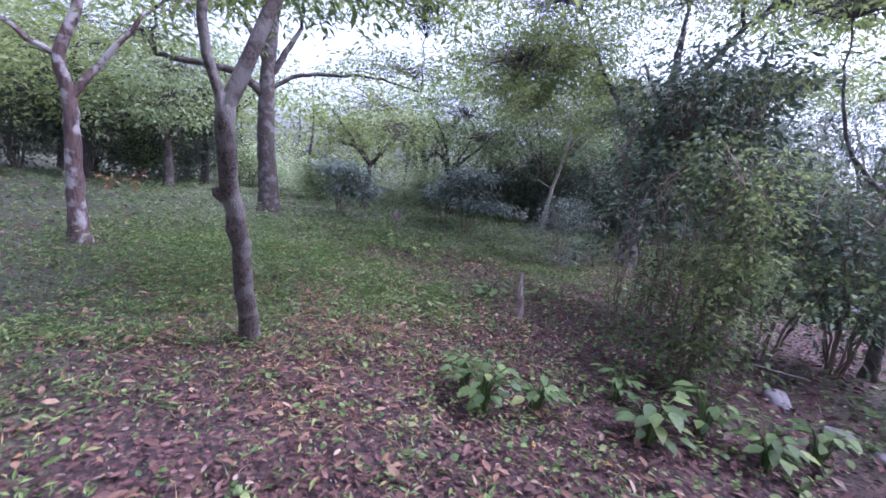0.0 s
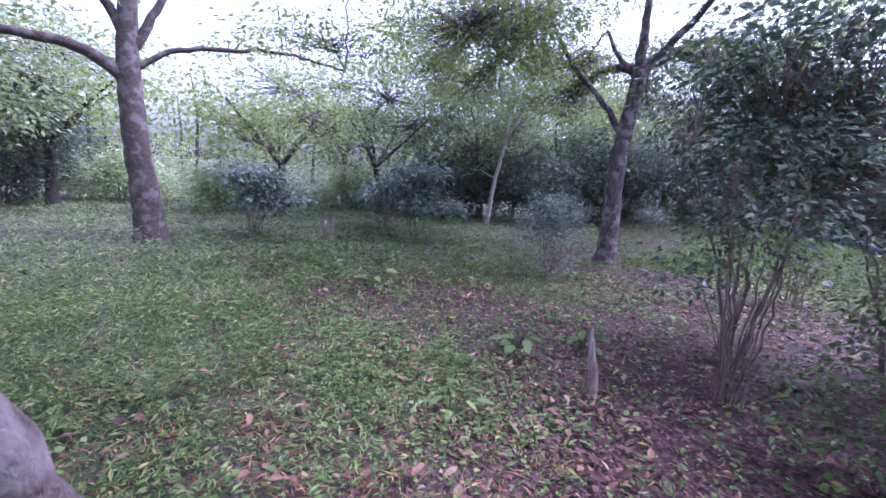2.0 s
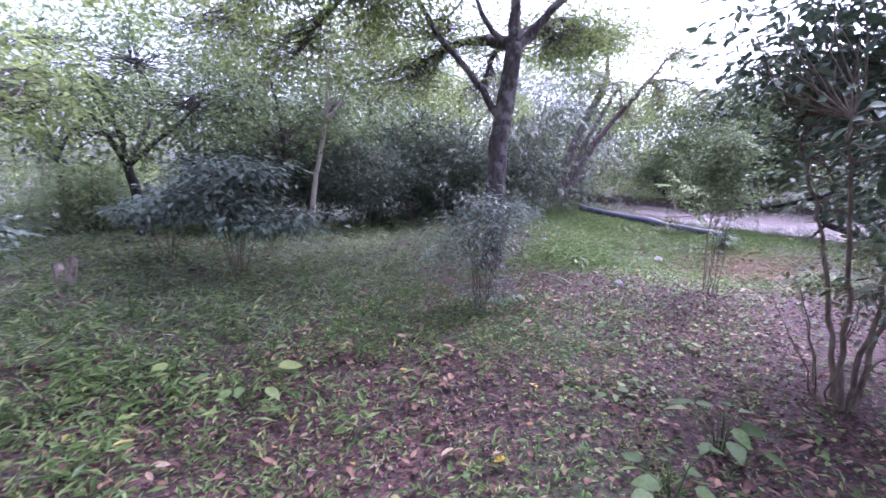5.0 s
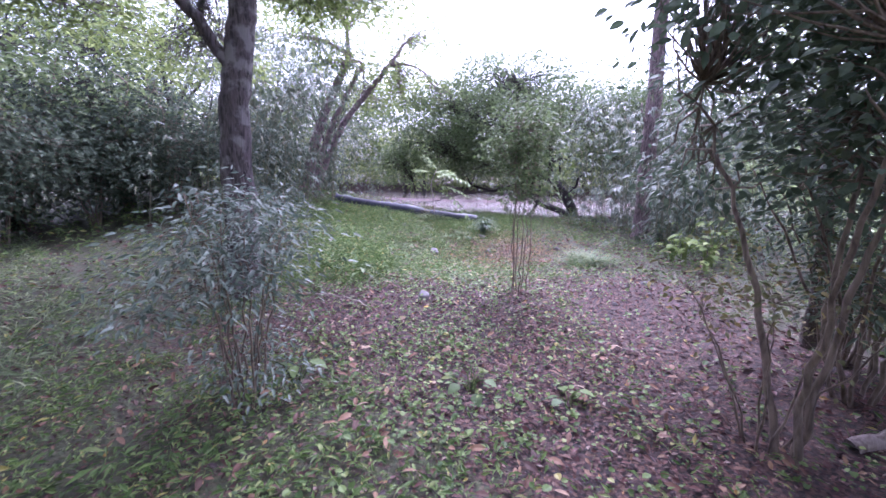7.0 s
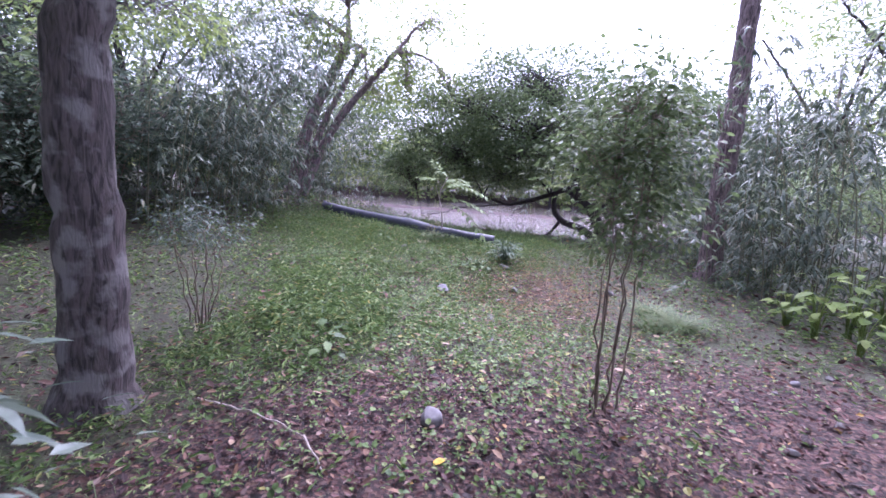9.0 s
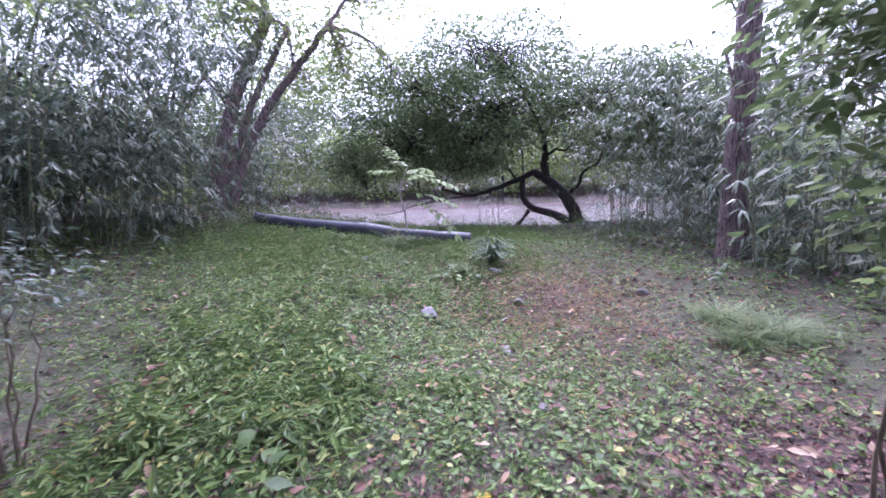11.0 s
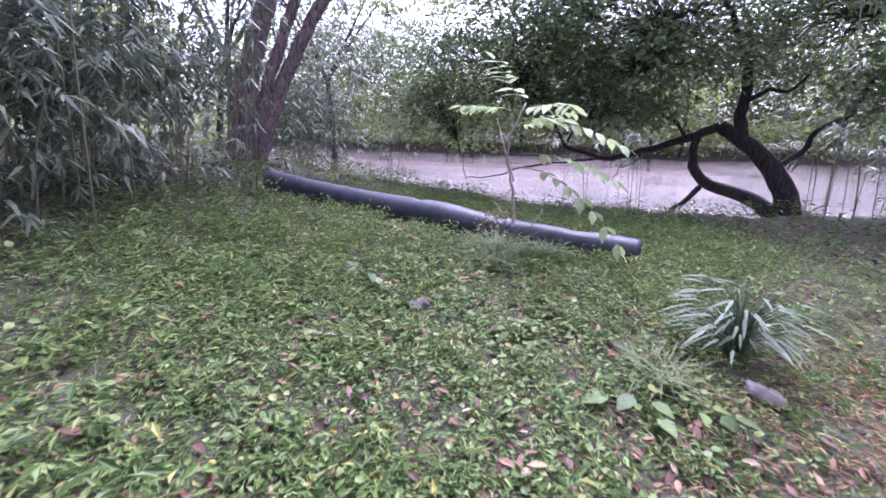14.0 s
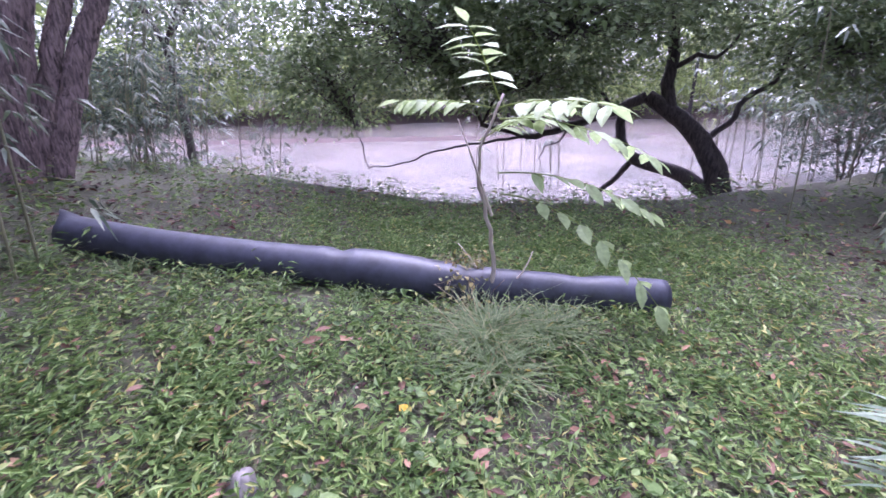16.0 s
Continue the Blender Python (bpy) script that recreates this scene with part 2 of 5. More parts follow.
# ---------------------------------------------------------------- mesh tools
def mesh_of(name, verts, faces, material, smooth=False):
    """A mesh from arrays; faces is one array of triangles or quads, or a list of such arrays."""
    verts = np.asarray(verts, dtype=np.float32).reshape(-1, 3)
    blocks = [np.asarray(f, dtype=np.int32) for f in (faces if isinstance(faces, list) else [faces]) if len(f)]
    loops = np.concatenate([b.ravel() for b in blocks])
    sizes = np.concatenate([np.full(len(b), b.shape[1], dtype=np.int32) for b in blocks])
    me = bpy.data.meshes.new(name)
    me.vertices.add(len(verts))
    me.vertices.foreach_set("co", verts.ravel())
    me.loops.add(len(loops))
    me.loops.foreach_set("vertex_index", loops)
    me.polygons.add(len(sizes))
    me.polygons.foreach_set("loop_start", np.concatenate([[0], np.cumsum(sizes)[:-1]]).astype(np.int32))
    me.polygons.foreach_set("loop_total", sizes)
    me.polygons.foreach_set("use_smooth", np.full(len(sizes), smooth))
    me.materials.append(material)
    me.update(calc_edges=True)
    return me


def part(name, me, parent=None, label=""):
    ob = new(name, me)
    if parent is not None:
        ob.parent = parent
    return tagged(ob, label)


def unit(v):
    v = np.asarray(v, dtype=float)
    return v / np.maximum(np.linalg.norm(v, axis=-1, keepdims=True), 1e-9)


# outlines of a leaf: place along its length, half width
OVAL = ((0.0, 0.0), (0.28, 0.42), (0.62, 0.44), (1.0, 0.0))
LANCE = ((0.0, 0.0), (0.22, 0.48), (0.6, 0.36), (1.0, 0.0))
ROUND = ((0.0, 0.12), (0.25, 0.5), (0.75, 0.48), (1.0, 0.0))
BLADE = ((0.0, 0.5), (0.5, 0.4), (1.0, 0.0))
DIAMOND = ((0.0, 0.0), (0.45, 0.5), (1.0, 0.0))
SLIM = ((0.0, 0.0), (0.3, 0.5), (1.0, 0.0))


def leaf_arrays(P, D, N, L, W, outline=OVAL, droop=0.15, fold=0.18):
    """Leaves from bases P, directions D, normals N, lengths L, widths W: creased along the midrib and bent down to the tip."""
    P, D, N = (np.asarray(a, dtype=float) for a in (P, D, N))
    n = len(P)
    L, W = np.broadcast_to(L, n)[:, None], np.broadcast_to(W, n)[:, None]
    D = unit(D)
    S = unit(np.cross(D, N))
    N = np.cross(S, D)
    if len(outline) == 3 and outline[0][1] == 0:  # a plain pointed leaf: one folded quad
        u, w = outline[1]
        mid = P + D * L * u - N * L * droop * u * u + N * W * w * fold
        verts = np.stack([P, mid - S * W * w, mid + S * W * w, P + D * L - N * L * droop], axis=1)
        return verts.reshape(-1, 3), [(np.arange(n) * 4)[:, None] + np.array([0, 2, 3, 1])]
    cols = []
    for u, w in outline:
        mid = P + D * L * u - N * L * droop * u * u
        if w < 1e-6:
            cols.append([mid])
        else:
            up = N * W * w * fold
            cols.append([mid - S * W * w + up, mid, mid + S * W * w + up])
    verts = np.stack([c for col in cols for c in col], axis=1)
    k = verts.shape[1]
    tri, quad, at = [], [], 0
    for a, b in zip(cols[:-1], cols[1:]):
        i, j = at, at + len(a)
        if len(a) == 3 and len(b) == 3:
            quad += [(i, i + 1, j + 1, j), (i + 1, i + 2, j + 2, j + 1)]
        elif len(a) == 3:
            tri += [(i, i + 1, j), (i + 1, i + 2, j)]
        else:
            tri += [(i, j + 1, j), (i, j + 2, j + 1)]
        at = j
    base = (np.arange(n) * k)[:, None, None]
    out = []
    for f in (tri, quad):
        if f:
            f = np.array(f)
            out.append((base + f[None]).reshape(-1, f.shape[1]))
    return verts.reshape(-1, 3), out


def join_arrays(parts):
    """Several (verts, [faces...]) into one."""
    verts, tris, quads, at = [], [], [], 0
    for v, fs in parts:
        v = np.asarray(v).reshape(-1, 3)
        for f in fs:
            f = np.asarray(f)
            if len(f):
                (tris if f.shape[1] == 3 else quads).append(f + at)
        verts.append(v)
        at += len(v)
    out = []
    for g in (tris, quads):
        if g:
            out.append(np.concatenate(g))
    return np.concatenate(verts), out


def tube(points, radii, sides=7, rough=0.0, cap=True):
    """A tapered tube along a line of points."""
    pts = np.asarray(points, dtype=float)
    n = len(pts)
    rad = np.broadcast_to(np.asarray(radii, dtype=float), n)
    tan = unit(np.gradient(pts, axis=0))
    ref = np.array([1.0, 0, 0]) if abs(tan[0][0]) < 0.8 else np.array([0, 1.0, 0])
    u = unit(np.cross(tan[0], ref))
    ang = np.arange(sides) * 2 * math.pi / sides
    verts = []
    for i in range(n):
        u = unit(u - tan[i] * np.dot(u, tan[i]))
        w = np.cross(tan[i], u)
        r = rad[i] * (1 + rough * rng.uniform(-1, 1, sides))
        verts.append(pts[i] + (np.cos(ang) * r)[:, None] * u + (np.sin(ang) * r)[:, None] * w)
    i, j = np.meshgrid(np.arange(n - 1), np.arange(sides), indexing="ij")
    j2 = (j + 1) % sides
    quads = np.stack([i * sides + j, i * sides + j2, (i + 1) * sides + j2, (i + 1) * sides + j], axis=-1).reshape(-1, 4)
    verts = np.concatenate(verts)
    fs = [quads]
    if cap:
        verts = np.concatenate([verts, pts[-1:]])
        k = np.arange(sides)
        fs.append(np.stack([(n - 1) * sides + k, (n - 1) * sides + (k + 1) % sides, np.full(sides, n * sides)], axis=1))
    return verts, fs


def smooth_line(points, step=0.15, wobble=0.0):
    """A Catmull-Rom line through the points, resampled."""
    p = np.asarray(points, dtype=float)
    if len(p) == 2:
        p = np.stack([p[0], (p[0] + p[1]) / 2, p[1]])
    q = np.concatenate([[2 * p[0] - p[1]], p, [2 * p[-1] - p[-2]]])
    out = []
    for i in range(1, len(q) - 2):
        m = max(2, int(np.linalg.norm(q[i + 1] - q[i]) / step))
        for k in range(m):
            t = k / m
            out.append(0.5 * (2 * q[i] + (q[i + 1] - q[i - 1]) * t + (2 * q[i - 1] - 5 * q[i] + 4 * q[i + 1] - q[i + 2]) * t * t
                              + (3 * q[i] - q[i - 1] - 3 * q[i + 1] + q[i + 2]) * t ** 3))
    out.append(p[-1])
    out = np.array(out)
    if wobble:
        out[1:] += rng.normal(0, wobble, (len(out) - 1, 3))
    return out


# ---------------------------------------------------------------- the lie of the land
def ramp01(t):
    t = np.clip(t, 0, 1)
    return t * t * (3 - 2 * t)


def shore(y):
    """x of the near edge of the pond."""
    return 23.0 + 0.12 * np.maximum(0, 25 - y) ** 2


def land(x, y):
    """Height of the ground."""
    x, y = np.asarray(x, dtype=float), np.asarray(y, dtype=float)
    z = 0.95 * ramp01((y - 17.6) / 10.5) * np.exp(-(np.maximum(0, x - 16.2) / 3.8) ** 2) * ramp01((x - 9) / 5)
    z = z - 0.3 * np.exp(-((x - 16.1) ** 2 + (y - 17.4) ** 2) / 3.2)
    z = z + 0.03 * np.sin(1.3 * x + 0.5) * np.sin(1.1 * y) + 0.02 * np.sin(2.9 * x - 1.7 * y)
    s = x - shore(y)
    wet = ramp01((s + 1.7) / 2.2)
    far = ramp01((x * 0.81 + y * 0.58 - 59.0) / 4.0)
    side = ramp01((12 - y) / 4)
    z = z * (1 - wet) - 0.8 * wet * (1 - far) * (1 - side) + 0.3 * far
    d = x * 0.81 + y * 0.58 - 47.0
    return z + 0.46 * np.exp(-(d / 1.3) ** 2) * wet * ramp01((y - 19) / 6)


WATER_Z = -0.5


def blob(x, y, cx, cy, rx, ry, turn=0.0):
    c, s = math.cos(radians(turn)), math.sin(radians(turn))
    u, v = (x - cx) * c + (y - cy) * s, -(x - cx) * s + (y - cy) * c
    return np.exp(-((u / rx) ** 2 + (v / ry) ** 2))


def meadow(x, y):
    """Share of green growth against fallen leaves: 0 bare litter, 1 grass."""
    x, y = np.asarray(x, dtype=float), np.asarray(y, dtype=float)
    g = 0.72 + 0 * x
    g = g - 0.5 * blob(x, y, 10.6, 7.6, 2.0, 1.9) - 0.5 * blob(x, y, 12.6, 8.6, 2.0, 1.8)
    g = g - 0.75 * blob(x, y, 11.9, 10.6, 1.6, 1.9) - 0.65 * blob(x, y, 8.6, 12.3, 2.2, 1.0, 20)
    g = g - 0.55 * blob(x, y, 6.3, 13.2, 1.8, 0.8, 10) - 0.75 * blob(x, y, 13.1, 12.9, 1.9, 1.6)
    g = g + 0.2 * blob(x, y, 10.7, 13.0, 0.9, 1.0) - 0.6 * blob(x, y, 8.4, 12.4, 1.4, 1.0) - 0.6 * blob(x, y, 11.6, 15.6, 1.5, 1.2)
    g = g - 0.7 * blob(x, y, 13.6, 14.2, 1.6, 0.9, 30) - 0.45 * blob(x, y, 14.8, 13.7, 1.8, 0.8)
    g = g - 0.55 * blob(x, y, 12.9, 15.6, 0.9, 0.7) - 0.25 * blob(x, y, 15.4, 16.0, 0.9, 1.2)
    g = g + 0.35 * blob(x, y, 7.2, 9.8, 2.2, 2.0) + 0.3 * blob(x, y, 15.5, 19.0, 3.0, 3.0)
    g = g - 0.5 * blob(x, y, 17.4, 17.4, 1.9, 1.2, 40)
    g = np.where(x > shore(y) - 0.3, 0.0, g)
    return np.clip(g + 0.1 * np.sin(3.1 * x + y) * np.sin(2.3 * y - x), 0, 1)


def axis_steps(lo, hi, step, reach, grow=1.25):
    mid = np.arange(lo, hi + step / 2, step)
    left, right, s, a, b = [], [], step, lo, hi
    while a > -reach:
        s *= grow
        a, b = a - s, b + s
        left.append(a)
        right.append(b)
    return np.concatenate([left[::-1], mid, right])


def build_ground():
    xs, ys = axis_steps(-4, 30, 0.22, 900), axis_steps(2, 34, 0.22, 900)
    X, Y = np.meshgrid(xs, ys, indexing="ij")
    Z = land(X, Y) + rng.normal(0, 0.008, X.shape)
    nx, ny = X.shape
    i, j = np.meshgrid(np.arange(nx - 1), np.arange(ny - 1), indexing="ij")
    q = np.stack([i * ny + j, (i + 1) * ny + j, (i + 1) * ny + j + 1, i * ny + j + 1], axis=-1).reshape(-1, 4)
    me = mesh_of("ground", np.stack([X, Y, Z], axis=-1), q, M_SOIL, True)
    at = me.attributes.new("meadow", "FLOAT", "POINT")
    at.data.foreach_set("value", meadow(X, Y).astype(np.float32).ravel())
    tagged(new("ground", me), "forest floor of dark soil, moss and fallen leaves", "ground", kind="structure")
    xs, ys = np.linspace(19, 66, 28), np.linspace(9, 86, 50)
    X, Y = np.meshgrid(xs, ys, indexing="ij")
    i, j = np.meshgrid(np.arange(27), np.arange(49), indexing="ij")
    q = np.stack([i * 50 + j, (i + 1) * 50 + j, (i + 1) * 50 + j + 1, i * 50 + j + 1], axis=-1).reshape(-1, 4)
    w = new("water", mesh_of("water", np.stack([X, Y, 0 * X + WATER_Z], axis=-1), q, M_WATER, True))
    tagged(w, "rippled grey-brown pond water reflecting a pale sky", "water", kind="structure")


build_ground()

# ---------------------------------------------------------------- plants: builders
def in_blob(centre, radii, n, hollow=0.35):
    """Places in an ellipsoid, thinner in the middle."""
    d = unit(rng.normal(0, 1, (n, 3)))
    r = rng.uniform(hollow, 1.0, n) ** 0.6
    return np.asarray(centre) + d * r[:, None] * np.asarray(radii)


def clump_leaves(centres, spread, per, size, slim=0.5, outline=OVAL, lift=0.9, droop=0.25, out_from=None):
    """Leaves round each centre, most of them facing up; out_from: the middle that they point away from."""
    c = np.repeat(np.asarray(centres, dtype=float), per, axis=0)
    n = len(c)
    off = rng.normal(0, 1, (n, 3)) * np.asarray(spread)
    p = c + off
    d = off * np.array([1, 1, 0.4]) / max(np.max(spread), 1e-6) + rng.normal(0, 0.5, (n, 3)) * np.array([1, 1, 0.5]) + np.array([0, 0, -0.25])
    if out_from is not None:
        d = d + unit(p - np.asarray(out_from)) * 0.7
    nn = np.array([0, 0, lift]) + rng.normal(0, 0.45, (n, 3))
    L = size * rng.uniform(0.6, 1.25, n)
    return leaf_arrays(p, d, nn, L, L * slim * rng.uniform(0.8, 1.2, n), outline, droop)


def twigs(starts, ends, r0, r1, sides=3, sag=0.08, bend=True):
    out = []
    for a, b in zip(starts, ends):
        m = (a + b) / 2 + rng.normal(0, sag, 3) * np.linalg.norm(b - a)
        out.append(tube(np.stack([a, m, b]) if bend else np.stack([a, b]), [r0, (r0 + r1) / 2, r1] if bend else [r0, r1], sides, cap=False))
    return join_arrays(out)


def tree(name, label, trunk, r0, r1, limbs, blobs, bark, leaf, leaf_size=0.12, per=26, spread=0.3, slim=0.5, outline=OVAL,
         flare=1.5, sides=14, group="", category="tree", droop=0.25, per_twig=1, knots=()):
    """Trunk and limbs along given lines; every blob (middle, radii, clusters) of the crown hangs on a limb of its own."""
    root = tagged(new(name), label, category, group)
    base = np.array(trunk[0], dtype=float)
    base[2] = land(base[0], base[1]) - 0.12
    root.location = base
    line = smooth_line([base] + [np.array(p) for p in trunk[1:]], 0.12, 0.006)
    t = np.linspace(0, 1, len(line))
    rad = r0 + (r1 - r0) * t
    h = line[:, 2] - base[2]
    rad = rad * (1 + (flare - 1) * np.exp(-np.maximum(h - 0.08, 0) / 0.16))
    for hk, rk in knots:
        rad = rad * (1 + rk * np.exp(-((h - hk) / 0.05) ** 2))
    v, f = tube(line - base, rad, sides, 0.06)
    part("trunk", mesh_of("trunk", v, f, bark, True), root)
    for pts, a, b in limbs:
        ln = smooth_line(pts, 0.14, 0.012)
        v, f = tube(ln - base, np.linspace(a, b, len(ln)), 8, 0.05)
        part("limb", mesh_of("limb", v, f, bark, True), root)
    ends = [(np.array(p[-1]), b) for p, _, b in limbs] + [(line[-1], r1)]
    leaves = []
    for c, radii, n in blobs:
        c = np.array(c, dtype=float)
        start, thick = min(ends, key=lambda e: np.linalg.norm(e[0] - c) + max(0, e[0][2] - c[2]))
        mid = (start + c) / 2 + np.array([0, 0, 0.12 * np.linalg.norm(c - start)])
        ln = smooth_line([start, mid, c], 0.2, 0.02)
        wood = [tube(ln - base, np.linspace(max(thick * 0.85, 0.012), 0.01, len(ln)), 6)]
        cl = in_blob(c, radii, n)
        near_on = ln[rng.integers(len(ln) // 2, len(ln), len(cl))]
        hubs = c + (cl - c) * 0.45 + rng.normal(0, 0.1, cl.shape)
        wood.append(twigs(near_on - base, hubs - base, 0.011, 0.007))
        wood.append(twigs(hubs - base, cl - base, 0.007, 0.003, bend=False))
        v, f = join_arrays(wood)
        part("branch", mesh_of("branch", v, f, bark, True), root)
        leaves.append(clump_leaves(cl - base, (spread, spread, spread * 0.55), per, leaf_size, slim, outline, droop=droop))
    if leaves:
        v, f = join_arrays(leaves)
        part("crown", mesh_of("crown", v, f, leaf), root)
    return root


def shrub(name, label, base, stems, height, reach, blobs, leaf, leaf_size, per, spread, slim=0.5, outline=OVAL, stem_r=0.014,
          bark=None, category="shrub", lift=0.9, droop=0.25, group=""):
    """Several stems from one foot, forking into twigs that end in clusters of leaves."""
    root = tagged(new(name), label, category, group)
    b = np.array([base[0], base[1], float(land(base[0], base[1])) - 0.04])
    root.location = b
    tips = []
    for k in range(stems):
        a = 2 * math.pi * (k + rng.uniform(-0.3, 0.3)) / stems
        out = reach * rng.uniform(0.35, 1.0)
        top = np.array([math.cos(a) * out, math.sin(a) * out, height * rng.uniform(0.75, 1.0)])
        foot = np.array([math.cos(a), math.sin(a), 0]) * rng.uniform(0.02, 0.1)
        ln = smooth_line([foot, foot + top * np.array([0.3, 0.3, 0.45]), top], 0.12, 0.012)
        v, f = tube(ln, np.linspace(stem_r, stem_r * 0.35, len(ln)), 6, 0.08)
        part("stem", mesh_of("stem", v, f, bark or M_TWIG, True), root)
        tips.append(ln)
    allp = np.concatenate([t[len(t) // 3:] for t in tips])
    leaves, wood = [], []
    for c, radii, n in blobs:
        cl = in_blob(c, radii, n, 0.2)
        near_i = np.array([np.argmin(((allp - p) ** 2).sum(1) + rng.uniform(0, 0.05, len(allp))) for p in cl])
        hubs = (allp[near_i] + cl) / 2 + rng.normal(0, 0.04, cl.shape)
        wood += [twigs(allp[near_i], hubs, stem_r * 0.4, stem_r * 0.25), twigs(hubs, cl, stem_r * 0.25, 0.002, bend=False)]
        leaves.append(clump_leaves(cl, (spread, spread, spread * 0.6), per, leaf_size, slim, outline, lift, droop))
    v, f = join_arrays(wood)
    part("twig", mesh_of("twig", v, f, bark or M_TWIG, True), root)["kind"] = "stuff"
    v, f = join_arrays(leaves)
    part("foliage", mesh_of("foliage", v, f, leaf), root)
    return root


def bamboo(base, culms, height, lean=(0, 0), spread=0.7, fans=27, size=0.23, low=0.25, label="clump of dwarf bamboo with drooping grey-green leaves"):
    """A clump of thin arching culms with fans of narrow hanging leaves."""
    root = tagged(new("bamboo"), label, "bamboo", "bamboo thicket")
    b = np.array([base[0], base[1], float(land(base[0], base[1])) - 0.05])
    root.location = b
    P, D, N, L = [], [], [], []
    for k in range(culms):
        foot = np.array([*rng.normal(0, spread, 2), 0.0])
        foot[2] = float(land(b[0] + foot[0], b[1] + foot[1])) - b[2] - 0.05
        hh = height * rng.uniform(0.65, 1.05)
        a = rng.uniform(0, 2 * math.pi)
        bend = np.array([lean[0] + 0.35 * math.cos(a), lean[1] + 0.35 * math.sin(a), 0]) * hh * 0.35
        ln = smooth_line([foot, foot + np.array([0, 0, hh * 0.5]) + bend * 0.25, foot + np.array([0, 0, hh * 0.9]) + bend * 0.8,
                          foot + np.array([0, 0, hh * 0.95]) + bend * 1.5], 0.25)
        v, f = tube(ln, np.linspace(0.011, 0.004, len(ln)), 5)
        part("culm", mesh_of("culm", v, f, M_CULM, True), root)
        for _ in range(fans):
            i = rng.integers(int(len(ln) * low), len(ln))
            az = rng.uniform(0, 2 * math.pi)
            out = rng.uniform(0.08, 0.5)
            tip = ln[i] + np.array([math.cos(az) * out, math.sin(az) * out, rng.uniform(-0.05, 0.22)])
            m = rng.integers(4, 8)
            for q in range(m):
                w = az + (q - (m - 1) / 2) * 0.42 + rng.normal(0, 0.15)
                P.append(tip + rng.normal(0, 0.02, 3))
                D.append((math.cos(w), math.sin(w), rng.uniform(-0.75, 0.05)))
                N.append((rng.normal(0, 0.25), rng.normal(0, 0.25), 1.0))
                L.append(size * rng.uniform(0.6, 1.15))
    L = np.array(L)
    v, f = leaf_arrays(np.array(P), np.array(D), np.array(N), L, L * 0.17, SLIM, 0.35, 0.25)
    part("foliage", mesh_of("foliage", v, f, M_BAMBOO), root)
    return root


# ---------------------------------------------------------------- the trees of the clearing
# last two crown blobs are unseen, added to shade the litter
tree("tree", "slender grey-brown tree with a swollen knot and forked top", [(9.6, 8.17, 0), (9.77, 7.90, 0.71), (9.93, 7.66, 1.29), (10.04, 7.54, 1.58), (10.05, 7.52, 1.76)],
     0.072, 0.05, [([(9.89, 7.69, 1.17), (9.86, 7.65, 1.20), (9.85, 7.62, 1.23)], 0.035, 0.026), ([(10.05, 7.52, 1.70), (10.12, 7.59, 1.99), (10.18, 7.67, 2.24), (10.26, 7.77, 2.63), (10.41, 7.93, 3.19)], 0.048, 0.028),
                    ([(10.07, 7.52, 1.66), (10.00, 7.44, 1.95), (9.98, 7.41, 2.14), (9.99, 7.43, 2.47), (9.89, 7.52, 3.11)], 0.031, 0.018)],
     [((9.0, 9.2, 3.4), (1.7, 1.3, 0.5), 84), ((10.6, 9.4, 3.9), (1.7, 1.4, 0.5), 80), ((8.2, 8.6, 3.1), (1.1, 1.0, 0.3), 44), ((9.6, 10.6, 4.1), (1.8, 1.3, 0.5), 90), ((9.6, 6.6, 3.9), (1.9, 1.5, 0.4), 110), ((8.0, 6.6, 3.6), (1.6, 1.3, 0.4), 80)],
     M_BARK, M_LEAF_LIGHT, 0.12, 22, 0.2, 0.36, DIAMOND, knots=((1.12, 0.2),), flare=1.25)
tree("tree", "slim tree with pink-grey bark and pale lichen patches", [(5.65, 8.60, 0), (5.63, 8.55, 0.8), (5.62, 8.52, 1.5), (5.61, 8.50, 1.87), (5.58, 8.41, 2.27), (5.62, 8.53, 2.7), (5.66, 8.63, 3.18)],
     0.11, 0.05, [([(5.62, 8.52, 1.8), (5.69, 8.70, 2.15), (5.78, 8.91, 2.51), (5.90, 9.20, 3.0)], 0.05, 0.025),
                  ([(5.58, 8.41, 2.27), (5.30, 8.10, 2.5), (4.90, 7.80, 2.9)], 0.04, 0.02)],
     [((5.20, 8.60, 3.6), (1.6, 1.6, 0.7), 26), ((6.30, 9.41, 3.3), (1.3, 1.3, 0.5), 28), ((4.40, 8.30, 3.3), (1.2, 1.2, 0.5), 28)],
     M_BARK_LICHEN, M_LEAF_LIGHT, 0.12, 22, 0.2, 0.4, DIAMOND)
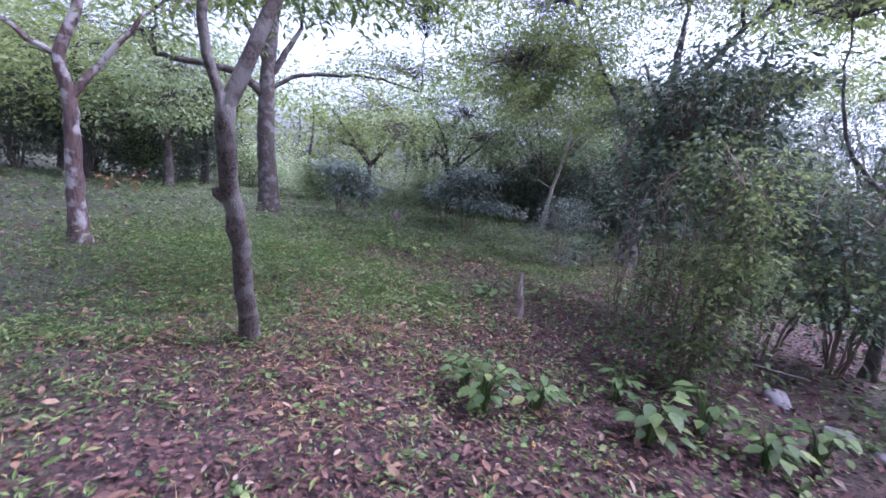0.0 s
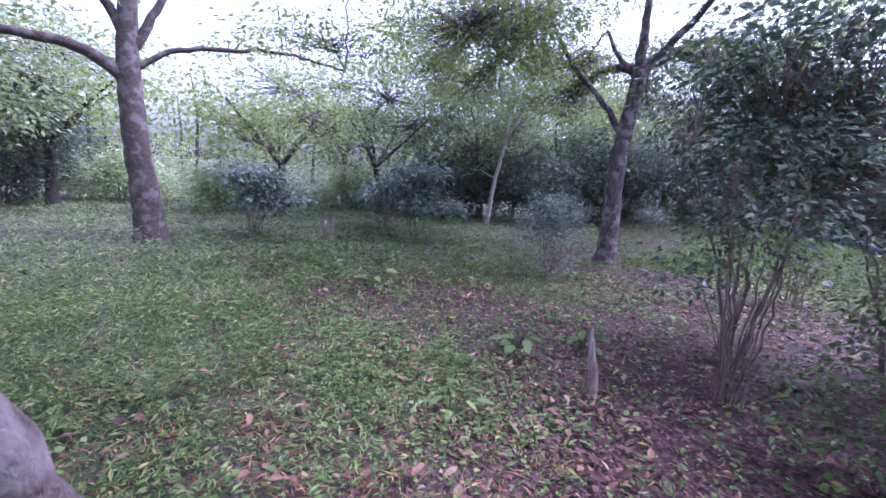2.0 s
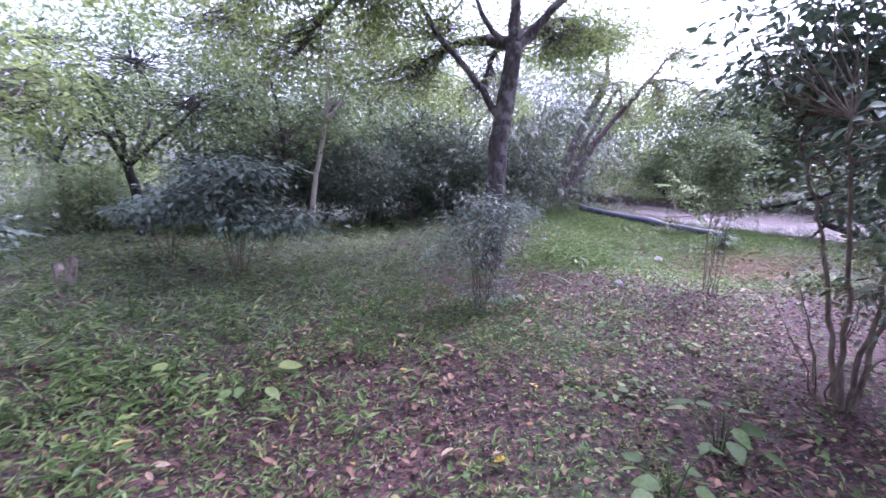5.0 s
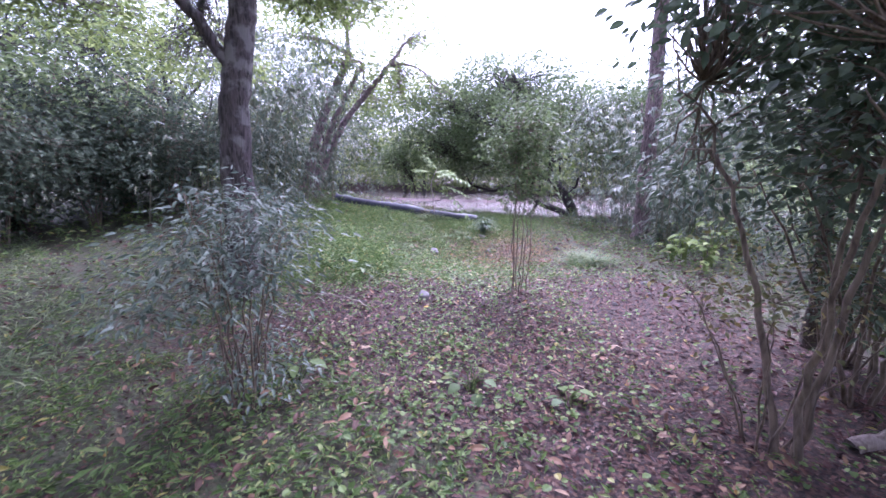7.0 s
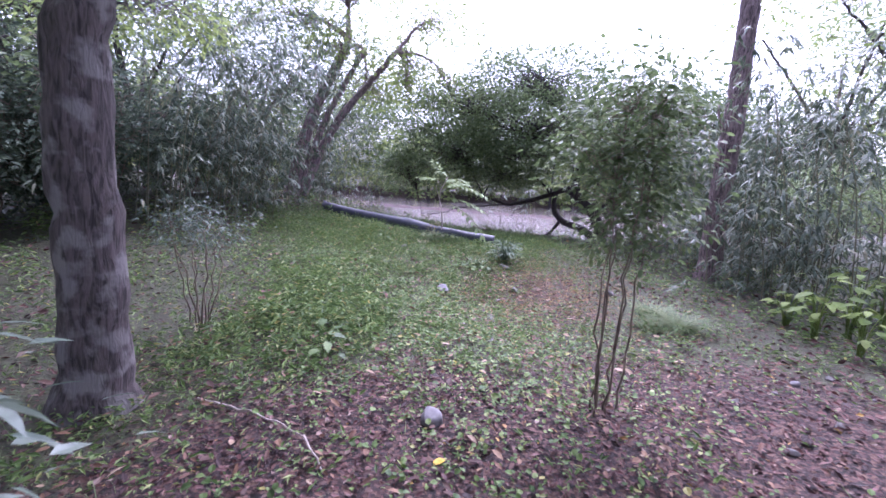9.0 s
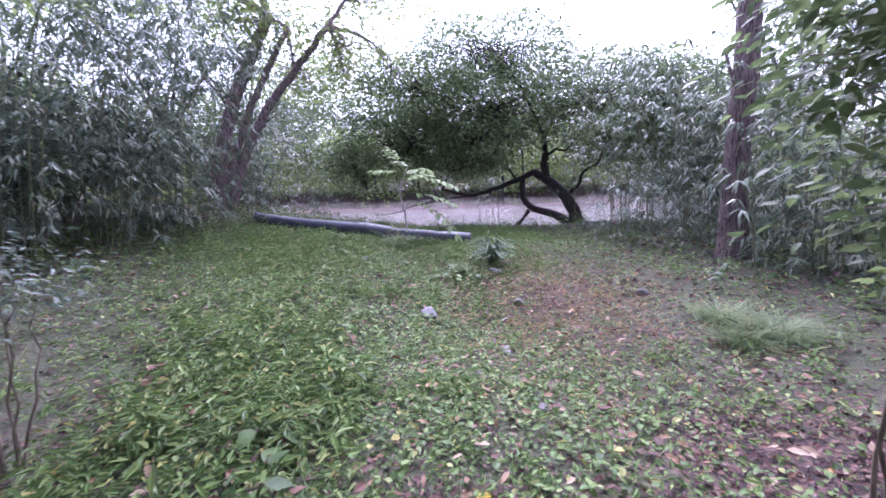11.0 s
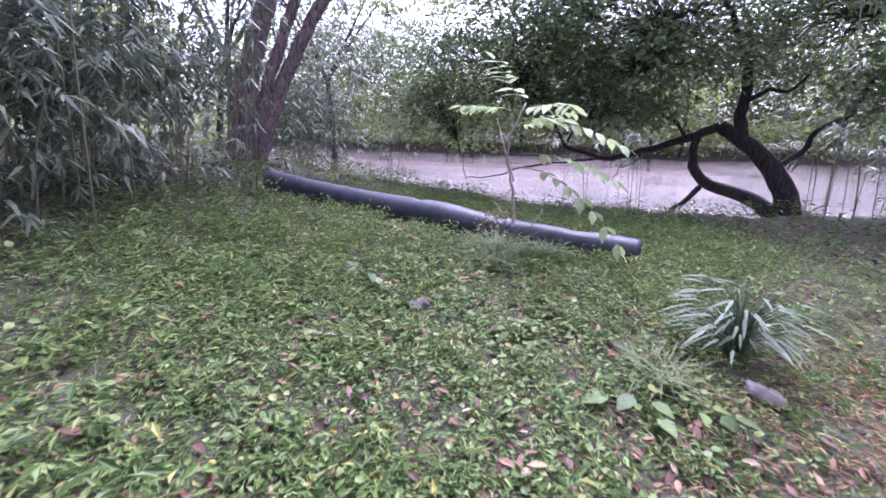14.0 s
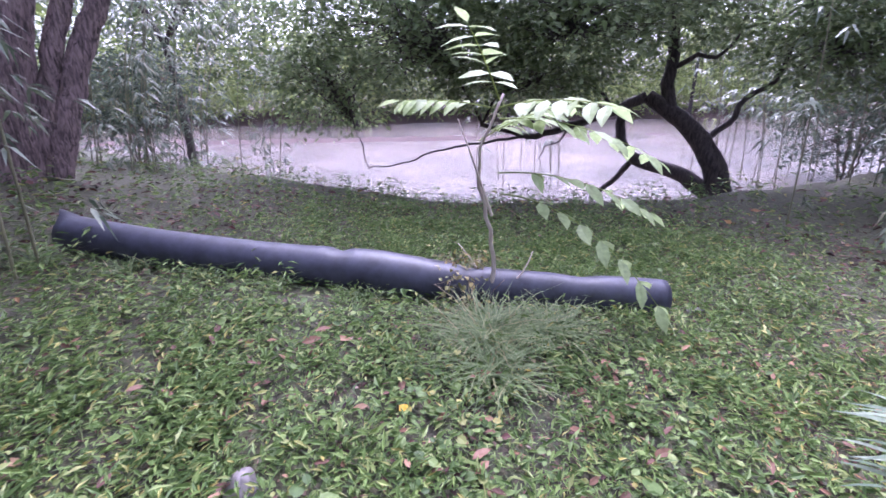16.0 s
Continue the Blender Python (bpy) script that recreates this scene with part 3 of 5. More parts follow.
tree("tree", "stout leaning tree with dark bark and a spreading crown", [(3.23, 13.53, 0), (3.17, 13.45, 0.93), (3.11, 13.38, 1.81), (3.08, 13.34, 2.75), (3.08, 13.34, 3.47), (3.10, 13.36, 4.17), (3.11, 13.37, 4.85)],
     0.26, 0.13, [([(3.06, 13.31, 2.75), (2.90, 13.09, 3.01), (2.67, 12.77, 3.21), (2.35, 12.29, 3.25), (1.73, 11.50, 3.25)], 0.11, 0.05),
                  ([(3.10, 13.37, 3.3), (3.31, 13.63, 3.89), (3.52, 13.87, 4.5)], 0.1, 0.05),
                  ([(3.09, 13.36, 2.95), (3.48, 13.82, 3.39), (4.08, 14.48, 3.58), (4.79, 15.13, 3.71), (5.83, 15.86, 3.55)], 0.06, 0.02),
                  ([(3.08, 13.34, 3.5), (2.88, 13.06, 4.08), (2.63, 12.78, 4.6)], 0.09, 0.05)],
     [((3.0, 13.4, 6.0), (3.4, 3.4, 1.0), 80), ((5.6, 15.4, 4.0), (2.0, 1.6, 0.45), 64), ((1.2, 11.4, 3.8), (2.0, 1.6, 0.5), 44), ((5.2, 12.0, 4.8), (2.2, 2.0, 0.5), 80),
      ((3.2, 10.6, 4.4), (2.0, 1.6, 0.4), 60), ((7.0, 13.8, 4.9), (1.8, 1.6, 0.4), 60)],
     M_BARK, M_LEAF_LIGHT, 0.14, 22, 0.24, 0.4, DIAMOND)
tree("tree", "tall tree with dark furrowed bark standing among fallen leaves", [(11.41, 17.00, 0), (11.43, 16.98, 0.84), (11.41, 17.00, 1.75), (11.47, 16.98, 2.63), (11.57, 16.94, 3.4), (11.59, 16.92, 3.82)],
     0.19, 0.14, [([(11.59, 16.92, 3.7), (11.90, 16.76, 4.08), (12.20, 16.56, 4.41), (12.66, 16.19, 5.0)], 0.09, 0.05),
                  ([(11.44, 17.00, 2.55), (11.04, 17.12, 3.2), (10.54, 17.24, 3.73), (10.22, 17.28, 4.17), (9.77, 17.26, 4.9)], 0.07, 0.035),
                  ([(11.58, 16.93, 3.75), (11.58, 16.93, 4.3), (11.59, 16.92, 5.2)], 0.11, 0.06),
                  ([(11.58, 16.93, 3.8), (11.26, 17.06, 4.0), (10.93, 17.16, 4.6)], 0.06, 0.03)],
     [((11.6, 17.0, 6.2), (3.2, 3.2, 1.0), 225), ((9.2, 17.2, 5.0), (2.0, 1.6, 0.6), 135), ((8.5, 15.5, 4.2), (1.9, 1.4, 0.75), 150), ((13.4, 16.4, 5.6), (1.8, 1.8, 0.5), 105),
      ((9.6, 13.9, 4.9), (2.0, 1.6, 0.8), 135), ((12.2, 14.4, 5.4), (2.0, 1.6, 0.5), 105), ((7.4, 17.6, 4.7), (1.8, 1.6, 0.5), 105), ((14.4, 18.4, 6.0), (1.8, 1.8, 0.6), 90),
      ((12.8, 17.8, 4.3), (1.3, 1.2, 0.35), 90), ((10.5, 18.2, 4.2), (1.3, 1.2, 0.35), 90), ((14.2, 18.8, 4.6), (1.3, 1.2, 0.35), 75), ((9.2, 16.4, 4.4), (1.4, 1.1, 0.6), 90),
      ((6.4, 19.8, 4.4), (1.7, 1.4, 0.7), 135), ((9.4, 20.2, 4.5), (1.6, 1.3, 0.6), 120), ((10.2, 19.5, 3.7), (1.8, 1.2, 0.6), 100), ((8.0, 18.6, 3.8), (1.6, 1.2, 0.6), 90), ((12.3, 20.8, 3.7), (1.5, 1.2, 0.6), 80), ((13.6, 19.4, 4.5), (1.0, 0.9, 0.35), 54)],
     M_BARK_OLD, M_LEAF_LIGHT, 0.11, 24, 0.22, 0.38, DIAMOND)
tree("sapling", "thin pale dead-looking sapling with a few bare twigs", [(8.03, 21.31, 0), (8.13, 21.32, 1.24), (8.33, 21.33, 2.31), (8.48, 21.34, 3.48), (8.47, 21.34, 4.23), (8.78, 21.37, 4.78)],
     0.075, 0.03, [([(8.11, 21.31, 1.6), (7.75, 21.29, 1.75), (7.42, 21.27, 1.82)], 0.02, 0.008), ([(8.41, 21.34, 2.9), (8.87, 21.38, 3.53), (9.32, 21.44, 4.23)], 0.035, 0.015)],
     [((8.96, 21.36, 5.2), (1.2, 1.2, 0.7), 22)], M_BARK_PALE, M_LEAF, 0.12, 14, 0.3, flare=1.1)
tree("tree", "old tree with three leaning reddish-brown stems at the bamboo edge", [(17.58, 26.43, 0.9), (17.85, 26.32, 2.23), (18.24, 26.21, 3.49), (18.74, 26.08, 4.62), (19.16, 25.86, 5.61)],
     0.21, 0.13, [([(17.73, 26.36, 0.8), (18.42, 26.18, 2.87), (19.04, 25.93, 4.27), (19.54, 25.57, 5.41)], 0.12, 0.08),
                  ([(17.89, 26.27, 0.8), (18.29, 26.20, 1.9), (18.95, 25.99, 3.26), (19.67, 25.46, 4.43), (20.28, 24.85, 5.47)], 0.15, 0.08)],
     [((19.0, 25.8, 7.4), (2.6, 2.6, 1.0), 110), ((21.4, 24.6, 6.6), (1.9, 1.9, 0.7), 70), ((17.4, 26.0, 5.9), (1.7, 1.7, 0.6), 60), ((18.6, 25.2, 5.2), (1.5, 1.3, 0.4), 50), ((21.0, 25.0, 5.2), (1.4, 1.2, 0.4), 40),
      ((22.2, 26.5, 4.9), (1.4, 1.2, 0.7), 60), ((23.8, 25.7, 5.0), (1.3, 1.2, 0.7), 56), ((20.7, 27.0, 4.6), (1.3, 1.2, 0.7), 56)],
     M_BARK_ROUGH, M_LEAF_LIGHT, 0.16, 18, 0.32, 0.42, DIAMOND)
tree("tree", "straight tall tree with grey-brown bark rising out of bamboo", [(20.61, 15.56, 0), (20.61, 15.58, 0.9), (20.61, 15.59, 1.68), (20.61, 15.57, 2.56), (20.61, 15.56, 3.19), (20.63, 15.59, 4.5), (20.66, 15.61, 6.0)],
     0.2, 0.15, [([(20.61, 15.59, 2.4), (20.60, 15.76, 2.95), (20.59, 15.86, 3.3)], 0.04, 0.02)],
     [((20.71, 15.66, 7.4), (2.6, 2.6, 1.0), 80), ((19.14, 14.35, 6.2), (1.5, 1.5, 0.6), 30)], M_BARK_ROUGH, M_LEAF_LIGHT, 0.12, 18, 0.3)
tree("tree", "slender dark tree leaning in the shade of the thicket", [(14.16, 27.01, 0.9), (14.00, 26.98, 2.0), (13.62, 27.02, 3.2), (13.40, 26.98, 4.4)],
     0.12, 0.07, [([(13.95, 26.97, 2.1), (14.49, 27.06, 2.9), (14.81, 27.11, 3.8)], 0.06, 0.03), ([(13.73, 26.99, 2.9), (12.85, 26.87, 3.5), (12.07, 26.71, 3.9)], 0.05, 0.03)],
     [((13.62, 27.02, 5.2), (2.4, 2.0, 0.9), 70), ((11.61, 26.06, 4.4), (1.6, 1.4, 0.6), 36)], M_BARK_DARK, M_LEAF, 0.13, 18, 0.32)

tree("tree", "thin leaning tree with bare lower branches beyond the bush", [(14.35, 11.9, 0), (14.35, 11.95, 1.3), (14.5, 12.05, 2.4), (15.1, 12.0, 3.5)],
     0.06, 0.035, [([(14.37, 11.97, 1.6), (13.8, 12.4, 2.4), (13.6, 12.6, 3.3)], 0.03, 0.014), ([(14.6, 12.1, 2.6), (14.7, 12.3, 3.2), (14.6, 12.5, 4.0)], 0.03, 0.014)],
     [((15.4, 12.0, 4.3), (1.6, 1.6, 0.6), 80), ((13.6, 12.8, 4.2), (1.4, 1.3, 0.5), 70), ((14.4, 11.4, 4.6), (1.5, 1.3, 0.4), 60)],
     M_BARK, M_LEAF_LIGHT, 0.11, 22, 0.22, 0.4, DIAMOND)
tree("dead_shrub", "leafless shrub with thin reddish spreading branches", [(13.9, 11.5, 0), (13.92, 11.52, 0.6), (13.9, 11.5, 1.1)],
     0.022, 0.016, [([(13.9, 11.5, 1.05), (14.2, 11.3, 1.35), (14.5, 11.1, 1.5), (15.1, 10.9, 1.6)], 0.014, 0.005), ([(13.91, 11.51, 0.95), (14.2, 11.2, 1.2), (14.7, 10.9, 1.3), (15.2, 10.7, 1.3)], 0.013, 0.005),
                    ([(13.9, 11.5, 1.1), (13.95, 11.6, 1.7), (14.1, 11.75, 2.3), (14.3, 12.0, 2.9)], 0.014, 0.005), ([(13.9, 11.5, 1.0), (13.7, 11.4, 1.4), (13.6, 11.3, 1.75)], 0.012, 0.004)],
     [((14.3, 12.0, 3.1), (0.7, 0.7, 0.3), 12)], M_TWIG, M_LEAF, 0.08, 10, 0.15, flare=1.1, category="shrub")

# the low dark tree that leans over the water
tree("leaning_tree", "low gnarled dark tree leaning over the pond bank", [(25.55, 19.85, -0.5), (25.55, 19.97, 0.15), (25.53, 20.33, 0.78), (25.46, 20.87, 1.27), (25.37, 21.29, 1.54)],
     0.23, 0.13, [([(25.46, 20.87, 1.27), (25.44, 20.98, 1.75), (25.45, 20.94, 2.25), (25.43, 21.05, 2.8)], 0.13, 0.08),
                  ([(25.55, 19.95, -0.25), (25.50, 20.60, 0.15), (25.38, 21.26, 0.34), (25.30, 21.58, 0.6), (25.26, 21.70, 1.04), (25.32, 21.56, 1.45)], 0.17, 0.07),
                  ([(25.37, 21.29, 1.54), (25.22, 21.85, 1.28), (24.91, 22.60, 0.99), (24.60, 23.27, 0.82), (24.16, 24.09, 1.05)], 0.1, 0.04),
                  ([(25.33, 21.45, 0.31), (25.26, 21.74, -0.07), (25.08, 22.08, -0.42)], 0.06, 0.04),
                  ([(24.60, 23.27, 0.82), (23.72, 24.85, 0.54), (23.39, 25.38, 0.31), (22.89, 26.07, 0.2)], 0.03, 0.012),
                  ([(25.53, 20.3, 0.75), (25.62, 19.95, 1.05), (25.6, 19.75, 1.5), (25.85, 19.4, 1.75), (25.9, 19.25, 2.3), (26.1, 19.0, 2.6)], 0.06, 0.022),
                  ([(25.22, 21.85, 1.28), (25.1, 22.0, 1.6), (25.05, 22.3, 1.75), (24.9, 22.4, 2.2)], 0.04, 0.015), ([(24.91, 22.6, 0.99), (24.8, 22.7, 0.7), (24.65, 22.95, 0.62), (24.6, 23.05, 0.4)], 0.022, 0.008),
                  ([(25.45, 20.94, 2.0), (25.4, 20.6, 2.2), (25.5, 20.3, 2.15), (25.45, 20.0, 2.5)], 0.05, 0.02)],
     [((24.8, 22.4, 3.6), (2.8, 2.8, 1.5), 330), ((23.2, 25.0, 2.7), (2.2, 2.1, 1.2), 260), ((26.0, 19.6, 3.7), (2.4, 2.4, 1.5), 290), ((23.6, 22.2, 2.6), (1.4, 1.8, 0.6), 110), ((26.8, 17.6, 3.6), (1.9, 1.8, 1.3), 190),
      ((24.8, 22.6, 5.4), (2.8, 2.8, 1.1), 260), ((22.4, 26.4, 1.9), (1.4, 1.4, 0.9), 110), ((23.4, 24.6, 4.4), (2.0, 2.0, 0.9), 120), ((24.3, 23.4, 1.9), (1.6, 1.9, 0.5), 120), ((25.9, 18.6, 2.2), (1.5, 1.4, 0.7), 110)],
     M_BARK_DARK, M_LEAF, 0.125, 26, 0.25, 0.55, DIAMOND)

# unseen trees added behind the start of the walk to shade the litter
for x, y, hgt, w in [(14.6, 4.4, 5.6, 2.6), (11.0, 3.0, 5.8, 2.7), (8.2, 4.6, 5.4, 2.4), (15.8, 7.4, 5.6, 2.2)]:
    tree("tree", "unseen grey-brown broadleaf tree added to shade the leaf litter", [(x, y, 0), (x + 0.1, y + 0.1, 1.5), (x, y + 0.1, hgt * 0.5)], 0.13, 0.09,
         [([(x, y + 0.1, hgt * 0.48), (x + c * w * 0.4, y + d * w * 0.4, hgt * 0.66), (x + c * w * 0.8, y + d * w * 0.8, hgt * 0.76)], 0.06, 0.025) for c, d in ((1, 0.2), (-0.3, 1), (-0.9, -0.4), (0.2, -1))],
         [((x, y, hgt * 0.86), (w, w, hgt * 0.16), 130), ((x - w * 0.3, y + w * 0.7, hgt * 0.74), (w * 0.7, w * 0.7, 0.5), 70), ((x + w * 0.6, y + w * 0.2, hgt * 0.72), (w * 0.6, w * 0.6, 0.5), 50)],
         M_BARK, M_LEAF_LIGHT, 0.13, 20, 0.24, 0.42, DIAMOND, group="trees behind the start")

# further trees, spaced round the clearing
FAR_TREES = [(2.33, 18.40, 4.6, 2.6), (4.26, 21.28, 5.0, 2.6), (-2.76, 15.63, 5.0, 2.8), (-1.39, 13.61, 4.4, 2.2), (-2.98, 12.21, 4.8, 2.6), (1.31, 24.02, 6.0, 3.2),
             (6.52, 24.79, 5.6, 2.8), (9.85, 25.70, 5.4, 2.8), (-4.96, 9.64, 6.0, 3.0), (11.93, 29.21, 6.4, 3.0), (-6.94, 13.06, 6.4, 3.2), (3.78, 27.06, 6.6, 3.2)]
FAR_TREES += [(7.4, 23.0, 5.6, 2.4), (10.5, 31.0, 9.0, 3.6), (15.0, 31.5, 10.0, 3.8), (19.5, 33.0, 10.0, 3.8), (23.6, 34.5, 9.5, 3.6), (25.0, 12.6, 9.0, 3.4), (28.6, 14.6, 9.5, 3.6), (22.6, 10.6, 8.0, 3.2)]
for k, (x, y, hgt, w) in enumerate(FAR_TREES):
    dx, dy = rng.uniform(-0.4, 0.4, 2)
    fork = (x + dx * 0.5, y + dy * 0.5, hgt * 0.33)
    limbs = []
    for a in range(4):
        q = a * 1.57 + rng.uniform(-0.4, 0.4)
        limbs.append(([fork, (x + math.cos(q) * w * 0.3, y + math.sin(q) * w * 0.3, hgt * 0.52), (x + math.cos(q) * w * 0.6, y + math.sin(q) * w * 0.6, hgt * 0.68)], 0.07, 0.025))
    # some far crowns take pale leaves, sunlight put into their colour
    tree("tree", "spreading broadleaf tree at the edge of the clearing", [(x, y, 0), (x + dx * 0.2, y + dy * 0.2, hgt * 0.2), fork], 0.15, 0.09, limbs,
         [((x, y, hgt * 0.8), (w, w, hgt * 0.22), 92), ((x + w * 0.5, y - w * 0.35, hgt * 0.58), (w * 0.6, w * 0.6, hgt * 0.16), 46),
          ((x - w * 0.6, y - w * 0.2, hgt * 0.56), (w * 0.6, w * 0.6, hgt * 0.16), 46), ((x, y - w * 0.6, hgt * 0.46), (w * 0.6, w * 0.5, hgt * 0.16), 24)],
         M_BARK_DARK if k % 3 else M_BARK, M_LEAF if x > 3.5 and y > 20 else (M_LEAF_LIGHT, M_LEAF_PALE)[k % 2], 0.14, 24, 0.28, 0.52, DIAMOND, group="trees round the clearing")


# ---------------------------------------------------------------- shrubs
shrub("evergreen_bush", "tall bush with pale bare stems and dark glossy leaves", (12.2, 11.85), 4, 2.3, 0.75,
      [((0.4, 0.1, 2.2), (0.8, 0.8, 0.45), 110), ((0.25, 0.0, 2.9), (0.9, 0.9, 0.65), 150), ((0.25, -0.3, 1.75), (0.7, 0.7, 0.35), 34), ((-0.5, 0.3, 2.5), (0.5, 0.5, 0.45), 46), ((-0.45, -0.35, 1.95), (0.5, 0.5, 0.25), 14), ((1.0, -0.4, 1.45), (0.6, 0.6, 0.35), 22), ((1.2, 0.5, 1.7), (0.7, 0.8, 0.5), 60)],
      M_LEAF_DARK, 0.085, 17, 0.16, 0.48, stem_r=0.022, bark=M_TWIG)
shrub("evergreen_bush", "half-dry lower growth of yellowish small leaves under a bush", (12.25, 12.0), 6, 0.95, 0.6,
      [((0.3, 0.0, 0.85), (0.7, 0.7, 0.4), 42)], M_YELLOWISH, 0.05, 12, 0.14, 0.5, stem_r=0.008)
shrub("bush", "loose bush with arching bare branches and dull green leaves", (13.35, 11.6), 8, 1.8, 0.8,
      [((0.3, 0.0, 1.7), (0.9, 0.8, 0.5), 46), ((0.5, -0.3, 1.0), (0.6, 0.6, 0.35), 24)], M_LEAF, 0.075, 14, 0.2, stem_r=0.016)
shrub("vine_covered_bush", "leafy shrub overgrown with light green climbing vine", (12.55, 9.95), 12, 1.75, 0.45,
      [((0.1, 0, 0.5), (0.4, 0.4, 0.45), 90), ((-0.25, 0.15, 1.0), (0.26, 0.26, 0.4), 42), ((0.2, -0.1, 1.25), (0.24, 0.22, 0.45), 46), ((-0.05, 0.1, 1.8), (0.3, 0.3, 0.4), 50), ((0.35, 0.0, 0.9), (0.2, 0.2, 0.5), 34), ((-0.45, 0.2, 0.45), (0.3, 0.3, 0.3), 30)], M_LEAF_VINE, 0.052, 16, 0.09, 0.5, stem_r=0.01)
shrub("climbing_vine", "thin shoots of light green vine rising through a bush", (12.75, 9.85), 6, 1.9, 0.3,
      [((0.1, -0.1, 1.4), (0.2, 0.2, 0.6), 44), ((-0.1, -0.2, 0.8), (0.2, 0.2, 0.5), 26)], M_LEAF_LIGHT, 0.05, 12, 0.09, 0.45, stem_r=0.006)
shrub("evergreen_bush", "loose dark shrub with small blue-green leaves on bare stems", (11.95, 10.95), 7, 1.7, 0.4,
      [((0, 0.1, 1.4), (0.5, 0.5, 0.35), 56), ((-0.35, 0.2, 1.05), (0.3, 0.3, 0.2), 16), ((-0.1, 0.3, 1.85), (0.35, 0.35, 0.3), 40)], M_LEAF_DARK, 0.06, 15, 0.12, 0.45, stem_r=0.012)
shrub("sweeping_shrub", "dark feathery shrub with branches sweeping to the ground", (14.0, 11.7), 9, 1.9, 0.9,
      [((0, 0, 1.3), (0.9, 0.8, 0.55), 130), ((-0.2, -0.3, 0.75), (0.8, 0.7, 0.3), 60)], M_LEAF_DARK, 0.09, 18, 0.15, 0.3, LANCE, stem_r=0.014)
shrub("young_tree", "small tree with tufted slim stems and a rounded crown", (13.88, 14.72), 6, 2.1, 0.2,
      [((0.06, 0, 1.95), (0.36, 0.36, 0.55), 130), ((0.08, -0.05, 1.4), (0.38, 0.38, 0.25), 46), ((-0.15, 0.2, 1.75), (0.3, 0.3, 0.3), 36)], M_LEAF, 0.055, 20, 0.11, 0.45, stem_r=0.009)
shrub("layered_shrub", "small shrub with flat tiers of grey-green leaves", (7.26, 16.66), 7, 1.6, 0.7,
      [((0, 0, 1.65), (0.7, 0.7, 0.1), 70), ((-0.45, 0.1, 1.25), (0.9, 0.8, 0.1), 80), ((0.4, -0.1, 0.95), (0.8, 0.7, 0.1), 60)], M_LEAF_BLUE, 0.12, 20, 0.15, 0.42, lift=1.6)
shrub("layered_shrub", "low shrub with tiers of grey-green leaves near a stump", (4.45, 14.8), 7, 1.4, 0.6,
      [((0, 0, 1.35), (0.7, 0.7, 0.15), 70), ((0.2, 0.1, 0.9), (0.8, 0.7, 0.2), 70)], M_LEAF_BLUE, 0.12, 20, 0.15, 0.42, lift=1.5)
shrub("layered_shrub", "low pale shrub with grey-green leaves in the grass", (5.9, 18.0), 6, 1.0, 0.6,
      [((0, 0, 0.95), (0.9, 0.7, 0.15), 70)], M_LEAF_BLUE, 0.12, 20, 0.15, 0.42, lift=1.5)
shrub("feathery_shrub", "feathery blue-green shrub with a tuft of thin stems", (10.4, 14.5), 11, 1.45, 0.45,
      [((0, 0, 1.2), (0.5, 0.5, 0.3), 80), ((-0.25, 0.05, 0.85), (0.5, 0.5, 0.25), 40), ((0.1, 0, 0.35), (0.35, 0.35, 0.2), 20)], M_LEAF_BLUE, 0.062, 24, 0.13, 0.3, LANCE, stem_r=0.009)
shrub("feathery_shrub", "small feathery shrub with fine drooping leaves", (12.4, 18.15), 8, 1.15, 0.32,
      [((0, 0.1, 1.05), (0.38, 0.38, 0.25), 40)], M_LEAF_BLUE, 0.055, 24, 0.13, 0.3, LANCE, stem_r=0.009)

shrub("dry_creeper", "tangle of half-dry creeper hanging over the pipe", (18.66, 21.18), 5, 0.34, 0.3,
      [((0.1, 0.05, 0.3), (0.32, 0.22, 0.09), 26), ((-0.05, -0.1, 0.12), (0.3, 0.25, 0.08), 16)], M_YELLOWISH, 0.045, 9, 0.07, 0.6, stem_r=0.005)

# thicket behind the clearing: shade put into dull leaves, sunlight into pale ones
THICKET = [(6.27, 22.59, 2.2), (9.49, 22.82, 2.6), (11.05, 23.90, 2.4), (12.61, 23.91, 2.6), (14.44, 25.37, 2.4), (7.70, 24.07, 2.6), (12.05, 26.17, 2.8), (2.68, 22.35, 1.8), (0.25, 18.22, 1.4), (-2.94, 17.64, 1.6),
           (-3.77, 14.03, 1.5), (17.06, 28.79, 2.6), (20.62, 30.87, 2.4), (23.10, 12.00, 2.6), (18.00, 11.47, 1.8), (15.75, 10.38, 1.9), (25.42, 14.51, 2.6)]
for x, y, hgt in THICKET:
    shrub("thicket_bush", "dense bush at the edge of the wood, leaves coloured for shade and sun", (x, y), 6, hgt, hgt * 0.5,
          [((0, 0, hgt * 0.62), (hgt * 0.62, hgt * 0.62, hgt * 0.42), int(130 * hgt ** 0.5))], M_LEAF_SHADED if y > 22 and x > 4 else M_LEAF_PALE, 0.12, 20, 0.24, 0.5, DIAMOND, stem_r=0.02, group="thicket")
